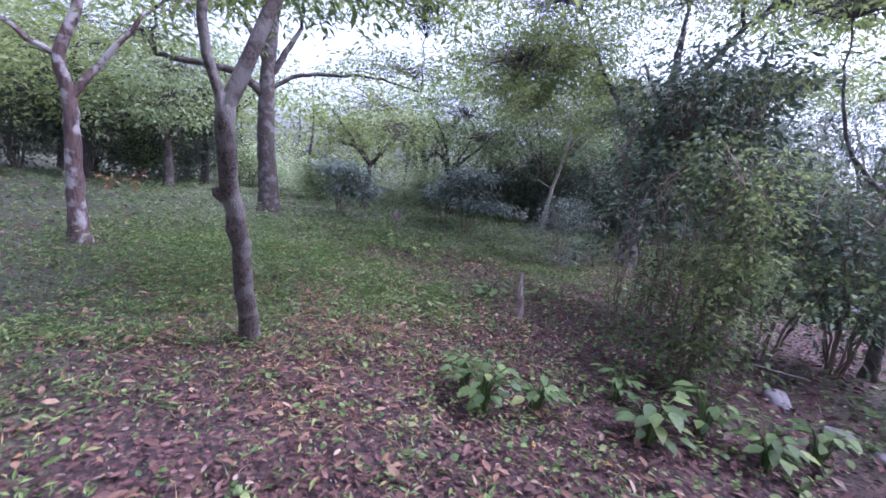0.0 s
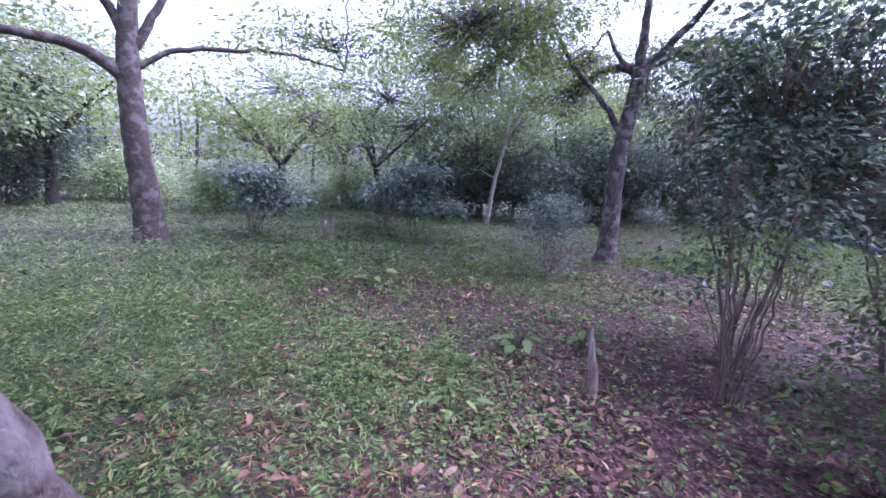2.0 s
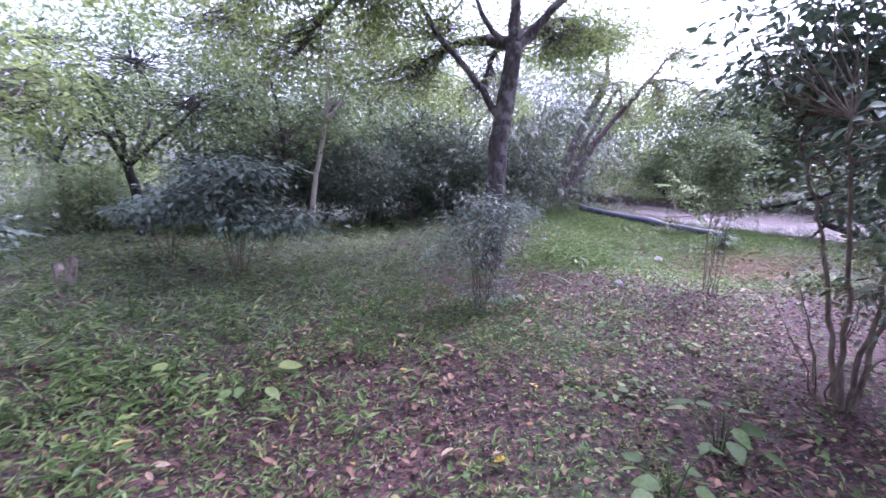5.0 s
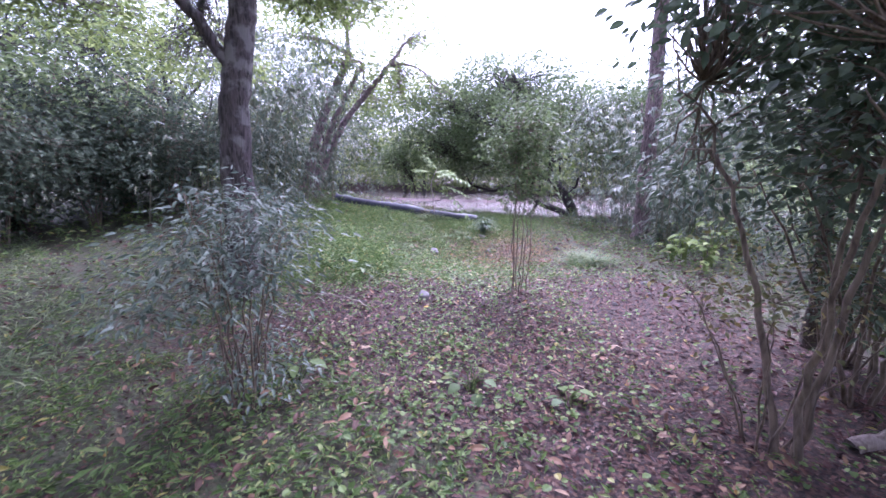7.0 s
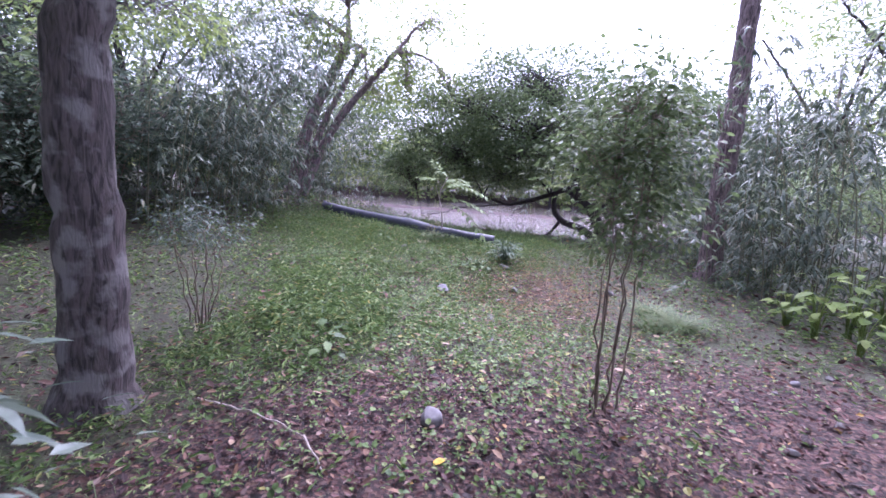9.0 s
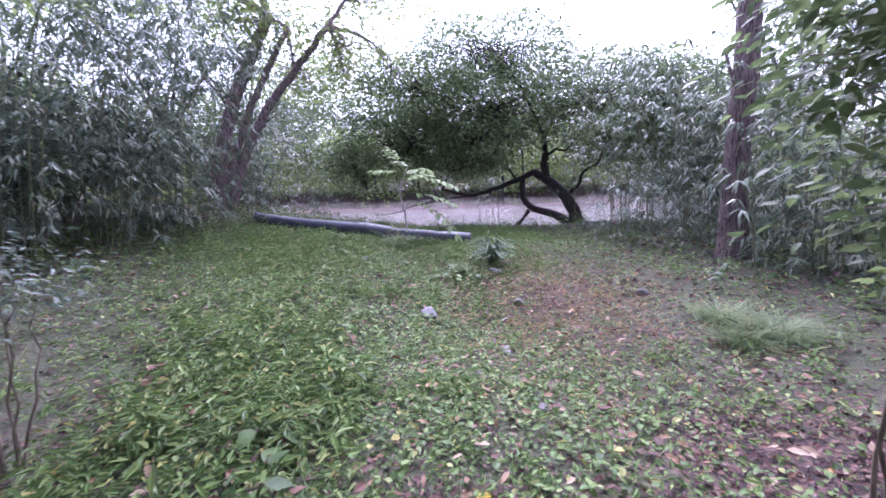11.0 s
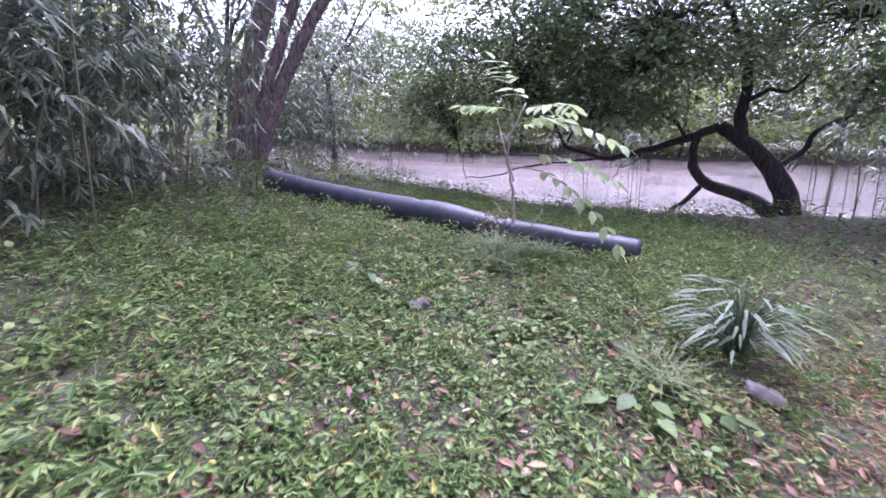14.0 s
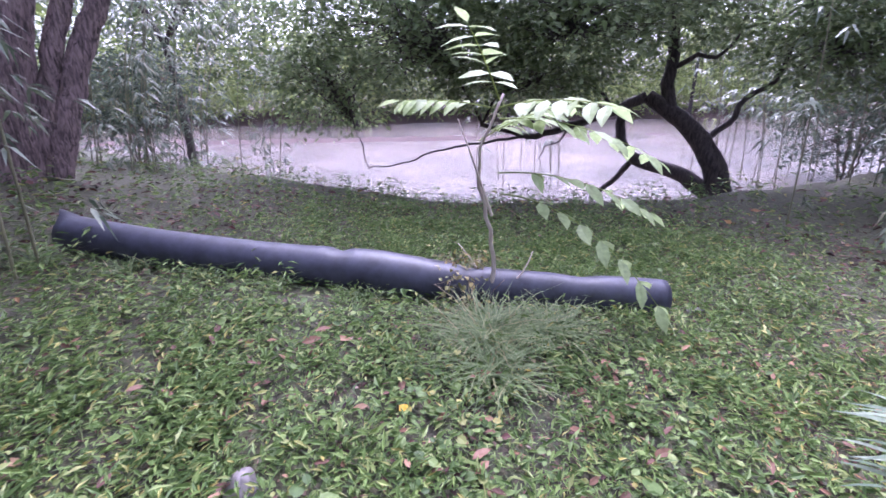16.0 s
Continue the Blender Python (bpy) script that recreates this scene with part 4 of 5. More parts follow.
# tall bushes closing the gaps under the crowns; deep shade put into the leaves
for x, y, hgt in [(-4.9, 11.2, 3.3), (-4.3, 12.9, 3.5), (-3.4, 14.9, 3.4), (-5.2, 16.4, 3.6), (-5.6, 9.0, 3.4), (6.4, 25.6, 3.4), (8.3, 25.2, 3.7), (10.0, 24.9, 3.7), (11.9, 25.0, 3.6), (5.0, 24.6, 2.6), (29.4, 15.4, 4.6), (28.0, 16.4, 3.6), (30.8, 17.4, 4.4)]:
    shrub("dark_bush", "tall bush of the wood, its deep shade put into dark leaves", (x, y), 7, hgt, hgt * 0.42,
          [((0, 0, hgt * 0.5), (hgt * 0.5, hgt * 0.5, hgt * 0.46), 330)], M_LEAF_SHADED, 0.115, 22, 0.22, 0.5, DIAMOND, stem_r=0.025, group="thicket")
# fringe of low shrubs where the grass ends; sunlight put into their pale leaves
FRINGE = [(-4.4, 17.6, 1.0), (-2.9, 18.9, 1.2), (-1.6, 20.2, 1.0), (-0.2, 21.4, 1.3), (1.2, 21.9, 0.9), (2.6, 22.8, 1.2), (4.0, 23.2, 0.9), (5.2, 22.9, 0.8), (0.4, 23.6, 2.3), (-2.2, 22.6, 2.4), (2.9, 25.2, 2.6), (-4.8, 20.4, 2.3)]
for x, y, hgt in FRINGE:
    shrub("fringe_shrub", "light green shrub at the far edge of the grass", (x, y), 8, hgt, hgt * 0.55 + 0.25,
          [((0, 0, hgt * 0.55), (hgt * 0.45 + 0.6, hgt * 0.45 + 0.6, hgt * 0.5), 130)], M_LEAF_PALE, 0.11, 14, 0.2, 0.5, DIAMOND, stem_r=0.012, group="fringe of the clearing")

# bamboo
for spec in [(14.12, 23.16, 16, 4.2), (15.35, 24.42, 18, 4.5), (13.07, 24.24, 12, 4.5), (15.6, 25.1, 14, 3.8), (15.32, 26.34, 14, 4.8), (15.95, 24.45, 9, 1.7), (19.68, 28.37, 12, 3.8), (21.25, 28.96, 10, 4.2)]:
    bamboo(spec[:2], spec[2], spec[3], (0.5, -0.6), low=0.08)
for spec in [(20.05, 15.2, 10, 2.0), (21.05, 16.28, 14, 3.5), (21.61, 14.78, 16, 4.2), (22.72, 15.85, 14, 4.2), (20.35, 13.76, 12, 3.8), (23.54, 17.36, 12, 4.5)]:
    bamboo(spec[:2], spec[2], spec[3], (-0.5, 0.2), low=0.08)
for spec in [(27.23, 17.22, 14, 4.5), (28.67, 18.65, 14, 4.5), (26.22, 24.43, 9, 4.5)]:
    bamboo(spec[:2], spec[2], spec[3], (-0.2, 0.2), 0.9, 12, 0.28, 0.45)


# ---------------------------------------------------------------- far woods, one mass
def far_woods():
    """Wooded skyline all round: leaf masses on trunks, with an uneven top."""
    leaves, wood = [], []
    ring = []
    for k in range(150):
        a = 2 * math.pi * k / 150 + rng.normal(0, 0.02)
        for r, h in ((rng.uniform(24, 30), rng.uniform(4, 7)), (rng.uniform(32, 46), rng.uniform(6, 10))):
            x, y = 11 + math.cos(a) * r, 15 + math.sin(a) * r
            if x > 21 and x * 0.81 + y * 0.58 < 58 and y > 8:
                continue
            if r < 31 and 1.85 < a < 3.0:  # open ground lets the light in behind the fringe
                continue
            ring.append((x, y, h, r))
    for x, y, h, r in ring:
        w = rng.uniform(2.0, 3.2)
        z = float(land(x, y))
        wood.append(tube([(x, y, z - 0.2), (x + rng.normal(0, 0.2), y, z + h * 0.5), (x + rng.normal(0, 0.5), y, z + h * 0.85)], [0.16, 0.11, 0.04], 6))
        c = np.concatenate([in_blob((x, y, z + h * 0.7), (w, w, h * 0.3), 34), in_blob((x, y, z + h * 0.25), (w * 0.9, w * 0.9, h * 0.22), 18)])
        leaves.append(clump_leaves(c, (0.42, 0.42, 0.28), 9, 0.33 if r < 31 else 0.45, 0.55, DIAMOND))
    root = tagged(new("far_woods"), "distant broadleaf wood closing the view all round", "woods", kind="stuff")
    v, f = join_arrays(leaves)
    part("crown", mesh_of("crown", v, f, M_LEAF_LIGHT), root)["kind"] = "stuff"
    v, f = join_arrays(wood)
    part("trunk", mesh_of("trunk", v, f, M_BARK_DARK, True), root)["kind"] = "stuff"


far_woods()


def far_bank():
    """Dense growth on the far side of the pond, down to the water."""
    low, high = [], []
    for k in range(52):
        s = -34 + k * 1.4
        for row, (h, w) in enumerate(((rng.uniform(1.8, 3.2), 1.7), (rng.uniform(4.5, 8.0), 2.6), (rng.uniform(8.0, 12.0), 3.3), (rng.uniform(11.0, 16.0), 3.8))):
            d = 61.0 + row * 2.8 + rng.normal(0, 0.5)
            x, y = d * 0.81 - (s + 2) * 0.58 + rng.normal(0, 0.3), d * 0.58 + (s + 2) * 0.81
            c = in_blob((x, y, 0.2 + h * 0.5), (w, w, h * 0.55), (40, 46, 74, 80)[row])
            (low if row < 2 else high).append(clump_leaves(c, (0.4, 0.4, 0.28), 10, 0.24 + 0.07 * row, 0.55, DIAMOND))
    root = tagged(new("far_bank_growth"), "dense green bushes along the far bank of the pond", "bushes", kind="stuff")
    for leaves, material in ((low, M_LEAF_LIGHT), (high, M_LEAF)):
        v, f = join_arrays(leaves)
        part("foliage", mesh_of("foliage", v, f, material), root)["kind"] = "stuff"


far_bank()


# ---------------------------------------------------------------- the pipe and loose things
def black_pipe():
    """A long thin-walled plastic pipe, sagging and dented half way, with a torn lip at one end."""
    a, b = np.array([17.22, 23.9]), np.array([19.55, 19.98])
    n, sides = 90, 28
    t = np.linspace(0, 1, n)
    side = np.array([b[1] - a[1], a[0] - b[0]]) / np.linalg.norm(b - a)
    xy = a + (b - a) * t[:, None] + side * (0.10 * np.sin(math.pi * t))[:, None]
    r = 0.142 * (1 + 0.18 * np.exp(-((t - 0.53) / 0.11) ** 2))
    ground = np.array([float(land(x, y)) for x, y in xy])
    k = np.ones(31) / 31
    ground = np.convolve(np.pad(ground, 15, mode="reflect", reflect_type="odd"), k, "valid")
    line = np.column_stack([xy, ground + r - 0.03])
    tan = unit(np.gradient(line, axis=0))
    u = unit(np.cross(tan, np.array([0, 0, 1.0])))
    w = np.cross(u, tan)
    ang = np.arange(sides) * 2 * math.pi / sides
    dent = 0.025 * np.exp(-((t - 0.47) / 0.012) ** 2) + 0.018 * np.exp(-((t - 0.68) / 0.02) ** 2) + 0.02 * np.exp(-((t - 0.86) / 0.03) ** 2)
    verts, quads = [], []
    for wall in (0.0, 0.012):
        rr = (r - wall)[:, None] * (1 - dent[:, None] / 0.125 * np.clip(np.sin(ang - 0.5)[None], 0, 1) ** 2) * (1 + 0.006 * rng.normal(0, 1, (n, 1)))
        ring = line[:, None] + u[:, None] * (rr * np.cos(ang))[..., None] + w[:, None] * (rr * np.sin(ang))[..., None]
        tear = 0.09 * np.exp(-((ang - 1.9) / 0.5) ** 2)
        ring[0] += -tan[0] * tear[:, None] + w[0] * (tear * 0.35)[:, None]
        verts.append(ring.reshape(-1, 3))
    m = n * sides
    i, j = np.meshgrid(np.arange(n - 1), np.arange(sides), indexing="ij")
    j2 = (j + 1) % sides
    q = np.stack([i * sides + j, i * sides + j2, (i + 1) * sides + j2, (i + 1) * sides + j], axis=-1).reshape(-1, 4)
    k = np.arange(sides)
    k2 = (k + 1) % sides
    e = (n - 1) * sides
    rims = np.concatenate([np.stack([k2, k, m + k, m + k2], axis=1), np.stack([e + k, e + k2, m + e + k2, m + e + k], axis=1)])
    verts = np.concatenate(verts)
    base = np.array([*a, float(land(*a))])
    root = tagged(new("drain_pipe"), "long black plastic drain pipe, dented, lying in the weeds", "pipe")
    root.location = base
    part("wall", mesh_of("wall", verts - base, [np.concatenate([q, q[:, ::-1] + m, rims])], M_PIPE, True), root)
    i = int(0.705 * n)
    v, f = tube(line[i - 1:i + 2] - base, r[i - 1:i + 2] * 1.02, sides, cap=False)
    part("band", mesh_of("band", v, [f[0]], M_PIPE, True), root)
    return root


black_pipe()


def rock(x, y, size, label, material, sink=0.35, seed=0, name="rock", flat=1.0):
    """A rounded, slightly angular stone, sunk a little into the ground."""
    bm = bmesh.new()
    bmesh.ops.create_icosphere(bm, subdivisions=3, radius=1.0)
    off = Vector((seed * 3.7, seed * 1.3, seed * 2.1))
    planes = [Vector(unit(rng.normal(0, 1, 3))) for _ in range(9)]
    for v in bm.verts:
        p = v.co.copy()
        for n in planes:
            d = p.dot(n)
            if d > 0.64:
                p -= n * (d - 0.64)
        p *= 1 + 0.06 * noise.noise(v.co * 1.6 + off) + 0.025 * noise.noise(v.co * 5 + off)
        v.co = Vector((p.x * size[0], p.y * size[1], p.z * size[2]))
    for f in bm.faces:
        f.smooth = True
    me = bpy.data.meshes.new(name)
    bm.to_mesh(me)
    bm.free()
    me.materials.append(material)
    ob = tagged(new(name, me), label, "rock", "stones on the forest floor")
    ob.location = (x, y, float(land(x, y)) + size[2] * (0.9 - 2 * sink))
    ob.rotation_euler = (rng.uniform(-0.2, 0.2), rng.uniform(-0.2, 0.2), rng.uniform(0, 6.3))
    return ob


rock(13.34, 10.3, (0.2, 0.12, 0.07), "flat pale grey stone beside the overgrown bush", M_STONE_PALE, 0.36, 1)
rock(13.65, 10.0, (0.13, 0.1, 0.06), "grey stone among leaves and weeds", M_STONE, 0.25, 2)
rock(13.9, 9.8, (0.14, 0.09, 0.06), "pale grey stone among leaves", M_STONE_PALE, 0.25, 3)
rock(12.88, 15.42, (0.095, 0.085, 0.075), "round pale grey stone on fallen leaves", M_STONE_PALE, 0.25, 4)
rock(15.92, 18.19, (0.125, 0.11, 0.085), "angular pale lilac-grey stone in the weeds", M_STONE_PALE, 0.1, 5)
rock(17.05, 17.62, (0.1, 0.08, 0.06), "grey stone with pale edge in dry grass", M_STONE, 0.2, 6)
rock(17.88, 18.44, (0.12, 0.09, 0.08), "dark brownish stone beside a small bamboo", M_STONE, 0.25, 7)
rock(15.75, 17.1, (0.2, 0.07, 0.05), "long flat grey stone half hidden by weeds", M_STONE, 0.3, 8)
rock(14.96, 17.36, (0.06, 0.05, 0.03), "small pale stone in ground ivy", M_STONE_PALE, 0.25, 9)
rock(17.75, 16.3, (0.1, 0.08, 0.06), "small brown stone in grass", M_STONE, 0.25, 10)
rock(16.75, 21.0, (0.09, 0.08, 0.07), "dark mossy stone among broad weeds", M_STONE, 0.35, 11)
rock(16.88, 20.25, (0.08, 0.1, 0.07), "dark weathered stone among broad weeds", M_STONE, 0.35, 12)
rock(19.72, 19.74, (0.09, 0.04, 0.03), "pale broken scrap of stone by the pipe end", M_STONE_PALE, 0.2, 14)
rock(16.55, 21.15, (0.07, 0.05, 0.04), "small reddish-grey stone among weeds", M_STONE, 0.35, 13)
for k, (x, y) in enumerate([(14.9, 14.1), (15.3, 13.9), (15.0, 13.5), (15.7, 13.8), (14.4, 13.7), (15.9, 13.3), (14.1, 13.2), (13.6, 13.6), (16.2, 13.6), (15.2, 15.6), (14.6, 16.2), (14.9, 16.9)]):
    s = rng.uniform(0.02, 0.04)
    rock(x, y, (s * 1.3, s, s * 0.7), "small lilac-grey stone on fallen leaves", M_STONE_PALE if k % 2 else M_STONE, 0.2, 20 + k)


def snag(x, y, h, r, label, lean=(0, 0), forks=1, name="tree_stump"):
    """A broken dead stem with a splintered top."""
    z = float(land(x, y))
    root = tagged(new(name), label, "stump")
    root.location = (x, y, z)
    for k in range(forks):
        a = k * 2.2 + 0.4
        tip = np.array([lean[0] + (math.cos(a) * 0.3 * h if forks > 1 else 0), lean[1] + (math.sin(a) * 0.3 * h if forks > 1 else 0), h * (1 - 0.2 * k)])
        ln = smooth_line([(0, 0, -0.06), tip * 0.5 + np.array([0.01, -0.01, 0]), tip], 0.05, 0.004)
        rad = np.linspace(r * 1.15, r * 0.62, len(ln))
        v, f = tube(ln, rad, 12, 0.1, cap=False)
        v[-12:, 2] += rng.uniform(-0.02, 0.1, 12) * h
        part("wood", mesh_of("wood", v, [f[0]], M_WOOD, True), root)
        v2, f2 = tube(ln[-3:-1] , [rad[-3] * 0.9, rad[-2] * 0.6], 12)
        part("core", mesh_of("core", v2, f2, M_WOOD, True), root)
    return root


snag(10.97, 10.66, 0.5, 0.036, "thin weathered grey stump with a split top", (-0.08, 0.03))
snag(5.2, 16.3, 0.4, 0.09, "short forked brown stump in the grass", (0, 0), 2)


def fallen_stick(pts, r, label, material=None, name="stick"):
    base = np.array([pts[0][0], pts[0][1], float(land(pts[0][0], pts[0][1]))])
    line = smooth_line([(x, y, float(land(x, y)) + z) for x, y, z in pts], 0.05, 0.004)
    v, f = tube(line - base, np.linspace(r, r * 0.5, len(line)), 8, 0.08)
    ob = new(name, mesh_of(name, v, f, material or M_WOOD, True))
    ob.location = base
    return tagged(ob, label, "stick")


fallen_stick([(12.62, 11.6, 0.02), (12.76, 11.41, 0.12), (12.9, 11.2, 0.3)], 0.05, "grey weathered branch leaning from the ground", name="dead_branch")
fallen_stick([(11.88, 16.59, 0.03), (12.05, 16.1, 0.05), (12.17, 15.73, 0.03)], 0.008, "thin pale bamboo stick on fallen leaves", M_BARK_PALE)
fallen_stick([(12.17, 15.73, 0.03), (12.1, 15.4, 0.02)], 0.008, "thin pale broken stick on fallen leaves", M_BARK_PALE)
fallen_stick([(16.38, 17.52, 0.04), (16.48, 17.53, 0.06), (16.6, 17.48, 0.05)], 0.012, "short pale curved stick in the dry grass", M_WOOD)
fallen_stick([(16.1, 20.35, 0.03), (16.3, 20.1, 0.04)], 0.018, "short pale brown stick among weeds", M_BARK_PALE)
fallen_stick([(13.7, 11.1, 0.04), (13.2, 10.9, 0.1), (12.7, 11.0, 0.05)], 0.008, "thin bare twig on the ground", M_BARK_PALE)
fallen_stick([(17.9, 27.0, 1.0), (17.0, 25.9, 1.5), (16.3, 24.9, 1.9)], 0.012, "thin pale bamboo cane leaning on a trunk", M_BARK_PALE, "leaning_cane")


def compound_sapling(x, y):
    """A thin leafless stem with a few long feather-like leaves."""
    z = float(land(x, y))
    root = tagged(new("ash_sapling"), "slim sapling with long light green feather-like leaves", "sapling")
    root.location, root.scale = (x, y, z), (1.4, 1.4, 1.4)
    stem = smooth_line([(0, 0, -0.05), (0.02, 0.03, 0.35), (0.0, 0.1, 0.75), (0.08, 0.02, 1.05)], 0.06, 0.004)
    v, f = tube(stem, np.linspace(0.014, 0.006, len(stem)), 7, 0.06)
    part("stem", mesh_of("stem", v, f, M_BARK_PALE, True), root)
    for pts in ([(0, 0.02, 0.5), (-0.04, 0.12, 0.8), (-0.02, 0.2, 0.95)], [(0, 0, 0.05), (0.12, -0.1, 0.18), (0.2, -0.12, 0.28)], [(0, 0, 0.05), (0.05, 0.14, 0.2), (0.06, 0.25, 0.3)]):
        ln = smooth_line(pts, 0.05)
        v, f = tube(ln, np.linspace(0.008, 0.003, len(ln)), 5)
        part("twig", mesh_of("twig", v, f, M_BARK_PALE, True), root)
    right, ahead = np.array([0.56, -0.83, 0]), np.array([0.83, 0.56, 0])
    fronds = [((0.05, 0.02, 0.95), right * 0.55 + np.array([0, 0, 0.02]), 0.75, 0.5), ((0.05, 0.02, 1.0), right * 0.3 - ahead * 0.4 + np.array([0, 0, 0.1]), 0.6, 0.3),
              ((0.02, 0.05, 1.0), -right * 0.5 + np.array([0, 0, 0.12]), 0.42, 0.25), ((0.05, 0.02, 0.7), right * 0.6 - ahead * 0.1 + np.array([0, 0, 0.05]), 0.7, 0.55),
              ((0.05, 0.02, 1.03), -right * 0.15 - ahead * 0.3 + np.array([0, 0, 0.3]), 0.5, 0.2), ((0.02, 0.04, 0.9), right * 0.35 + ahead * 0.4 + np.array([0, 0, 0.15]), 0.55, 0.3),
              ((0.05, 0.0, 0.6), right * 0.6 - ahead * 0.25 + np.array([0, 0, 0.0]), 0.8, 1.1), ((0.0, 0.1, 0.85), right * 0.5 + ahead * 0.1 + np.array([0, 0, 0.3]), 0.55, 0.4)]
    for start, way, length, fall in fronds:
        way = unit(way)
        t = np.linspace(0, 1, 18)
        ln = np.array(start) + way * (length * t)[:, None] + np.array([0, 0, -0.6]) * (fall * length * t ** 2)[:, None]
        stalk = tube(ln, np.linspace(0.004, 0.0015, 18), 5)
        P, D, N, L = [], [], [], []
        for i in range(4, 18, 2):
            tan = unit(ln[i] - ln[i - 1])
            s = unit(np.cross(tan, (0, 0, 1.0)))
            for q in (-1, 1):
                P.append(ln[i]); D.append(s * q * 0.85 + tan * rng.uniform(0.3, 0.8) + np.array([0, 0, rng.uniform(-0.4, 0.1)])); N.append((0, 0, 1)); L.append(0.145 * (1 - 0.25 * abs(i / 17 - 0.55)))
        P.append(ln[-1]); D.append(unit(ln[-1] - ln[-2])); N.append((0, 0, 1)); L.append(0.11)
        L = np.array(L)
        frond = part("frond", mesh_of("frond", *stalk, M_LEAF_LIGHT), root)
        for p, q, s in zip(P, D, L):
            lv = leaf_arrays([p], [q], [(rng.normal(0, 0.25), rng.normal(0, 0.25), 1)], [s], [s * 0.46], OVAL, 0.2, 0.15)
            part("leaflet", mesh_of("leaflet", *lv, M_LEAF_PALE), frond)
    return root


compound_sapling(18.72, 20.98)


def broad_plant(x, y, leaves, size, height, label, material=None, slim=0.62, name="broadleaf_plant", outline=None, up=0.5):
    """A low plant: leaf stalks from one foot, each with one broad drooping leaf."""
    z = float(land(x, y))
    root = tagged(new(name), label, "plant", "broad-leaved weeds")
    root.location = (x, y, z)
    for k in range(leaves):
        a = k * 2.4 + rng.uniform(-0.3, 0.3)
        h = height * rng.uniform(0.35, 1.0)
        out = size * rng.uniform(0.3, 1.5)
        foot = np.array([math.cos(a) * 0.02, math.sin(a) * 0.02, -0.02])
        tip = np.array([math.cos(a) * out, math.sin(a) * out, h])
        ln = smooth_line([foot, tip * np.array([0.4, 0.4, 0.7]), tip], 0.08)
        stalk = tube(ln, np.linspace(0.005, 0.003, len(ln)), 4, cap=False)
        s = size * rng.uniform(0.7, 1.15)
        blade = leaf_arrays([tip], [(math.cos(a), math.sin(a), rng.uniform(-0.4, 0.2) * up)], [(rng.normal(0, 0.2), rng.normal(0, 0.2), 1)], [s], [s * slim], outline or BROAD_LEAF, 0.25, 0.15)
        v, f = join_arrays([stalk, blade])
        part("leaf", mesh_of("leaf", v, f, material or M_BROAD, True), root)
    return root


BROAD_LEAF = ((0.0, 0.05), (0.15, 0.36), (0.4, 0.5), (0.72, 0.33), (1.0, 0.0))
BROAD = [(11.45, 8.5, 16, 0.16, 0.36), (11.75, 8.75, 12, 0.14, 0.3), (11.2, 8.75, 10, 0.13, 0.28), (12.45, 8.85, 14, 0.17, 0.32), (12.75, 9.2, 12, 0.15, 0.35), (13.1, 9.1, 14, 0.16, 0.3),
         (12.2, 9.3, 10, 0.13, 0.25), (13.4, 9.4, 12, 0.14, 0.3), (10.9, 11.6, 11, 0.15, 0.3), (8.82, 14.8, 9, 0.13, 0.35), (10.3, 11.3, 12, 0.13, 0.32), (10.05, 9.95, 10, 0.12, 0.22),
         (8.1, 12.7, 9, 0.15, 0.25), (11.57, 13.57, 9, 0.11, 0.2), (10.75, 14.5, 8, 0.14, 0.22), (11.9, 13.0, 5, 0.12, 0.12), (7.6, 12.9, 9, 0.12, 0.3), (10.6, 12.2, 8, 0.1, 0.15),
         (17.3, 18.85, 9, 0.13, 0.14), (17.45, 18.6, 8, 0.12, 0.12), (17.2, 19.6, 10, 0.11, 0.16), (16.75, 20.7, 8, 0.11, 0.18), (17.2, 20.2, 7, 0.1, 0.14), (17.55, 19.7, 7, 0.12, 0.12),
         (15.3, 18.6, 7, 0.1, 0.14), (14.6, 18.4, 9, 0.11, 0.18), (14.2, 17.5, 9, 0.12, 0.2), (13.3, 17.2, 9, 0.14, 0.25), (12.9, 16.7, 9, 0.13, 0.22), (7.6, 14.4, 7, 0.1, 0.35), (6.6, 14.7, 7, 0.1, 0.4), (8.3, 15.6, 8, 0.1, 0.35)]
BROAD[:8] = [(x, y, int(n * 2.4), s * 0.72, h) for x, y, n, s, h in BROAD[:8]]
for x, y, n, s, h in BROAD:
    broad_plant(x, y, n, s, h, "low weed with broad soft green leaves", slim=rng.uniform(0.5, 0.75))
for x, y, h in [(17.6, 13.8, 0.75), (17.3, 13.4, 0.55), (18.2, 13.5, 0.9), (18.0, 14.1, 0.5), (18.9, 13.2, 0.7)]:
    broad_plant(x, y, 22, 0.16, h, "bright yellow-green broad-leaved plant at the bamboo edge", M_BRIGHT, 0.6, "bright_plant")
for x, y, h in [(0.4, 11.8, 0.7), (0.0, 11.4, 0.5)]:
    broad_plant(x, y, 14, 0.17, h, "young plant with reddish new leaves", M_REDLEAF, 0.4, "reddish_plant", LANCE)
for x, y in [(18.2, 18.68)]:
    broad_plant(x, y, 110, 0.22, 0.5, "small dwarf bamboo plant with long narrow leaves", M_DWARF, 0.12, "dwarf_bamboo", LANCE)


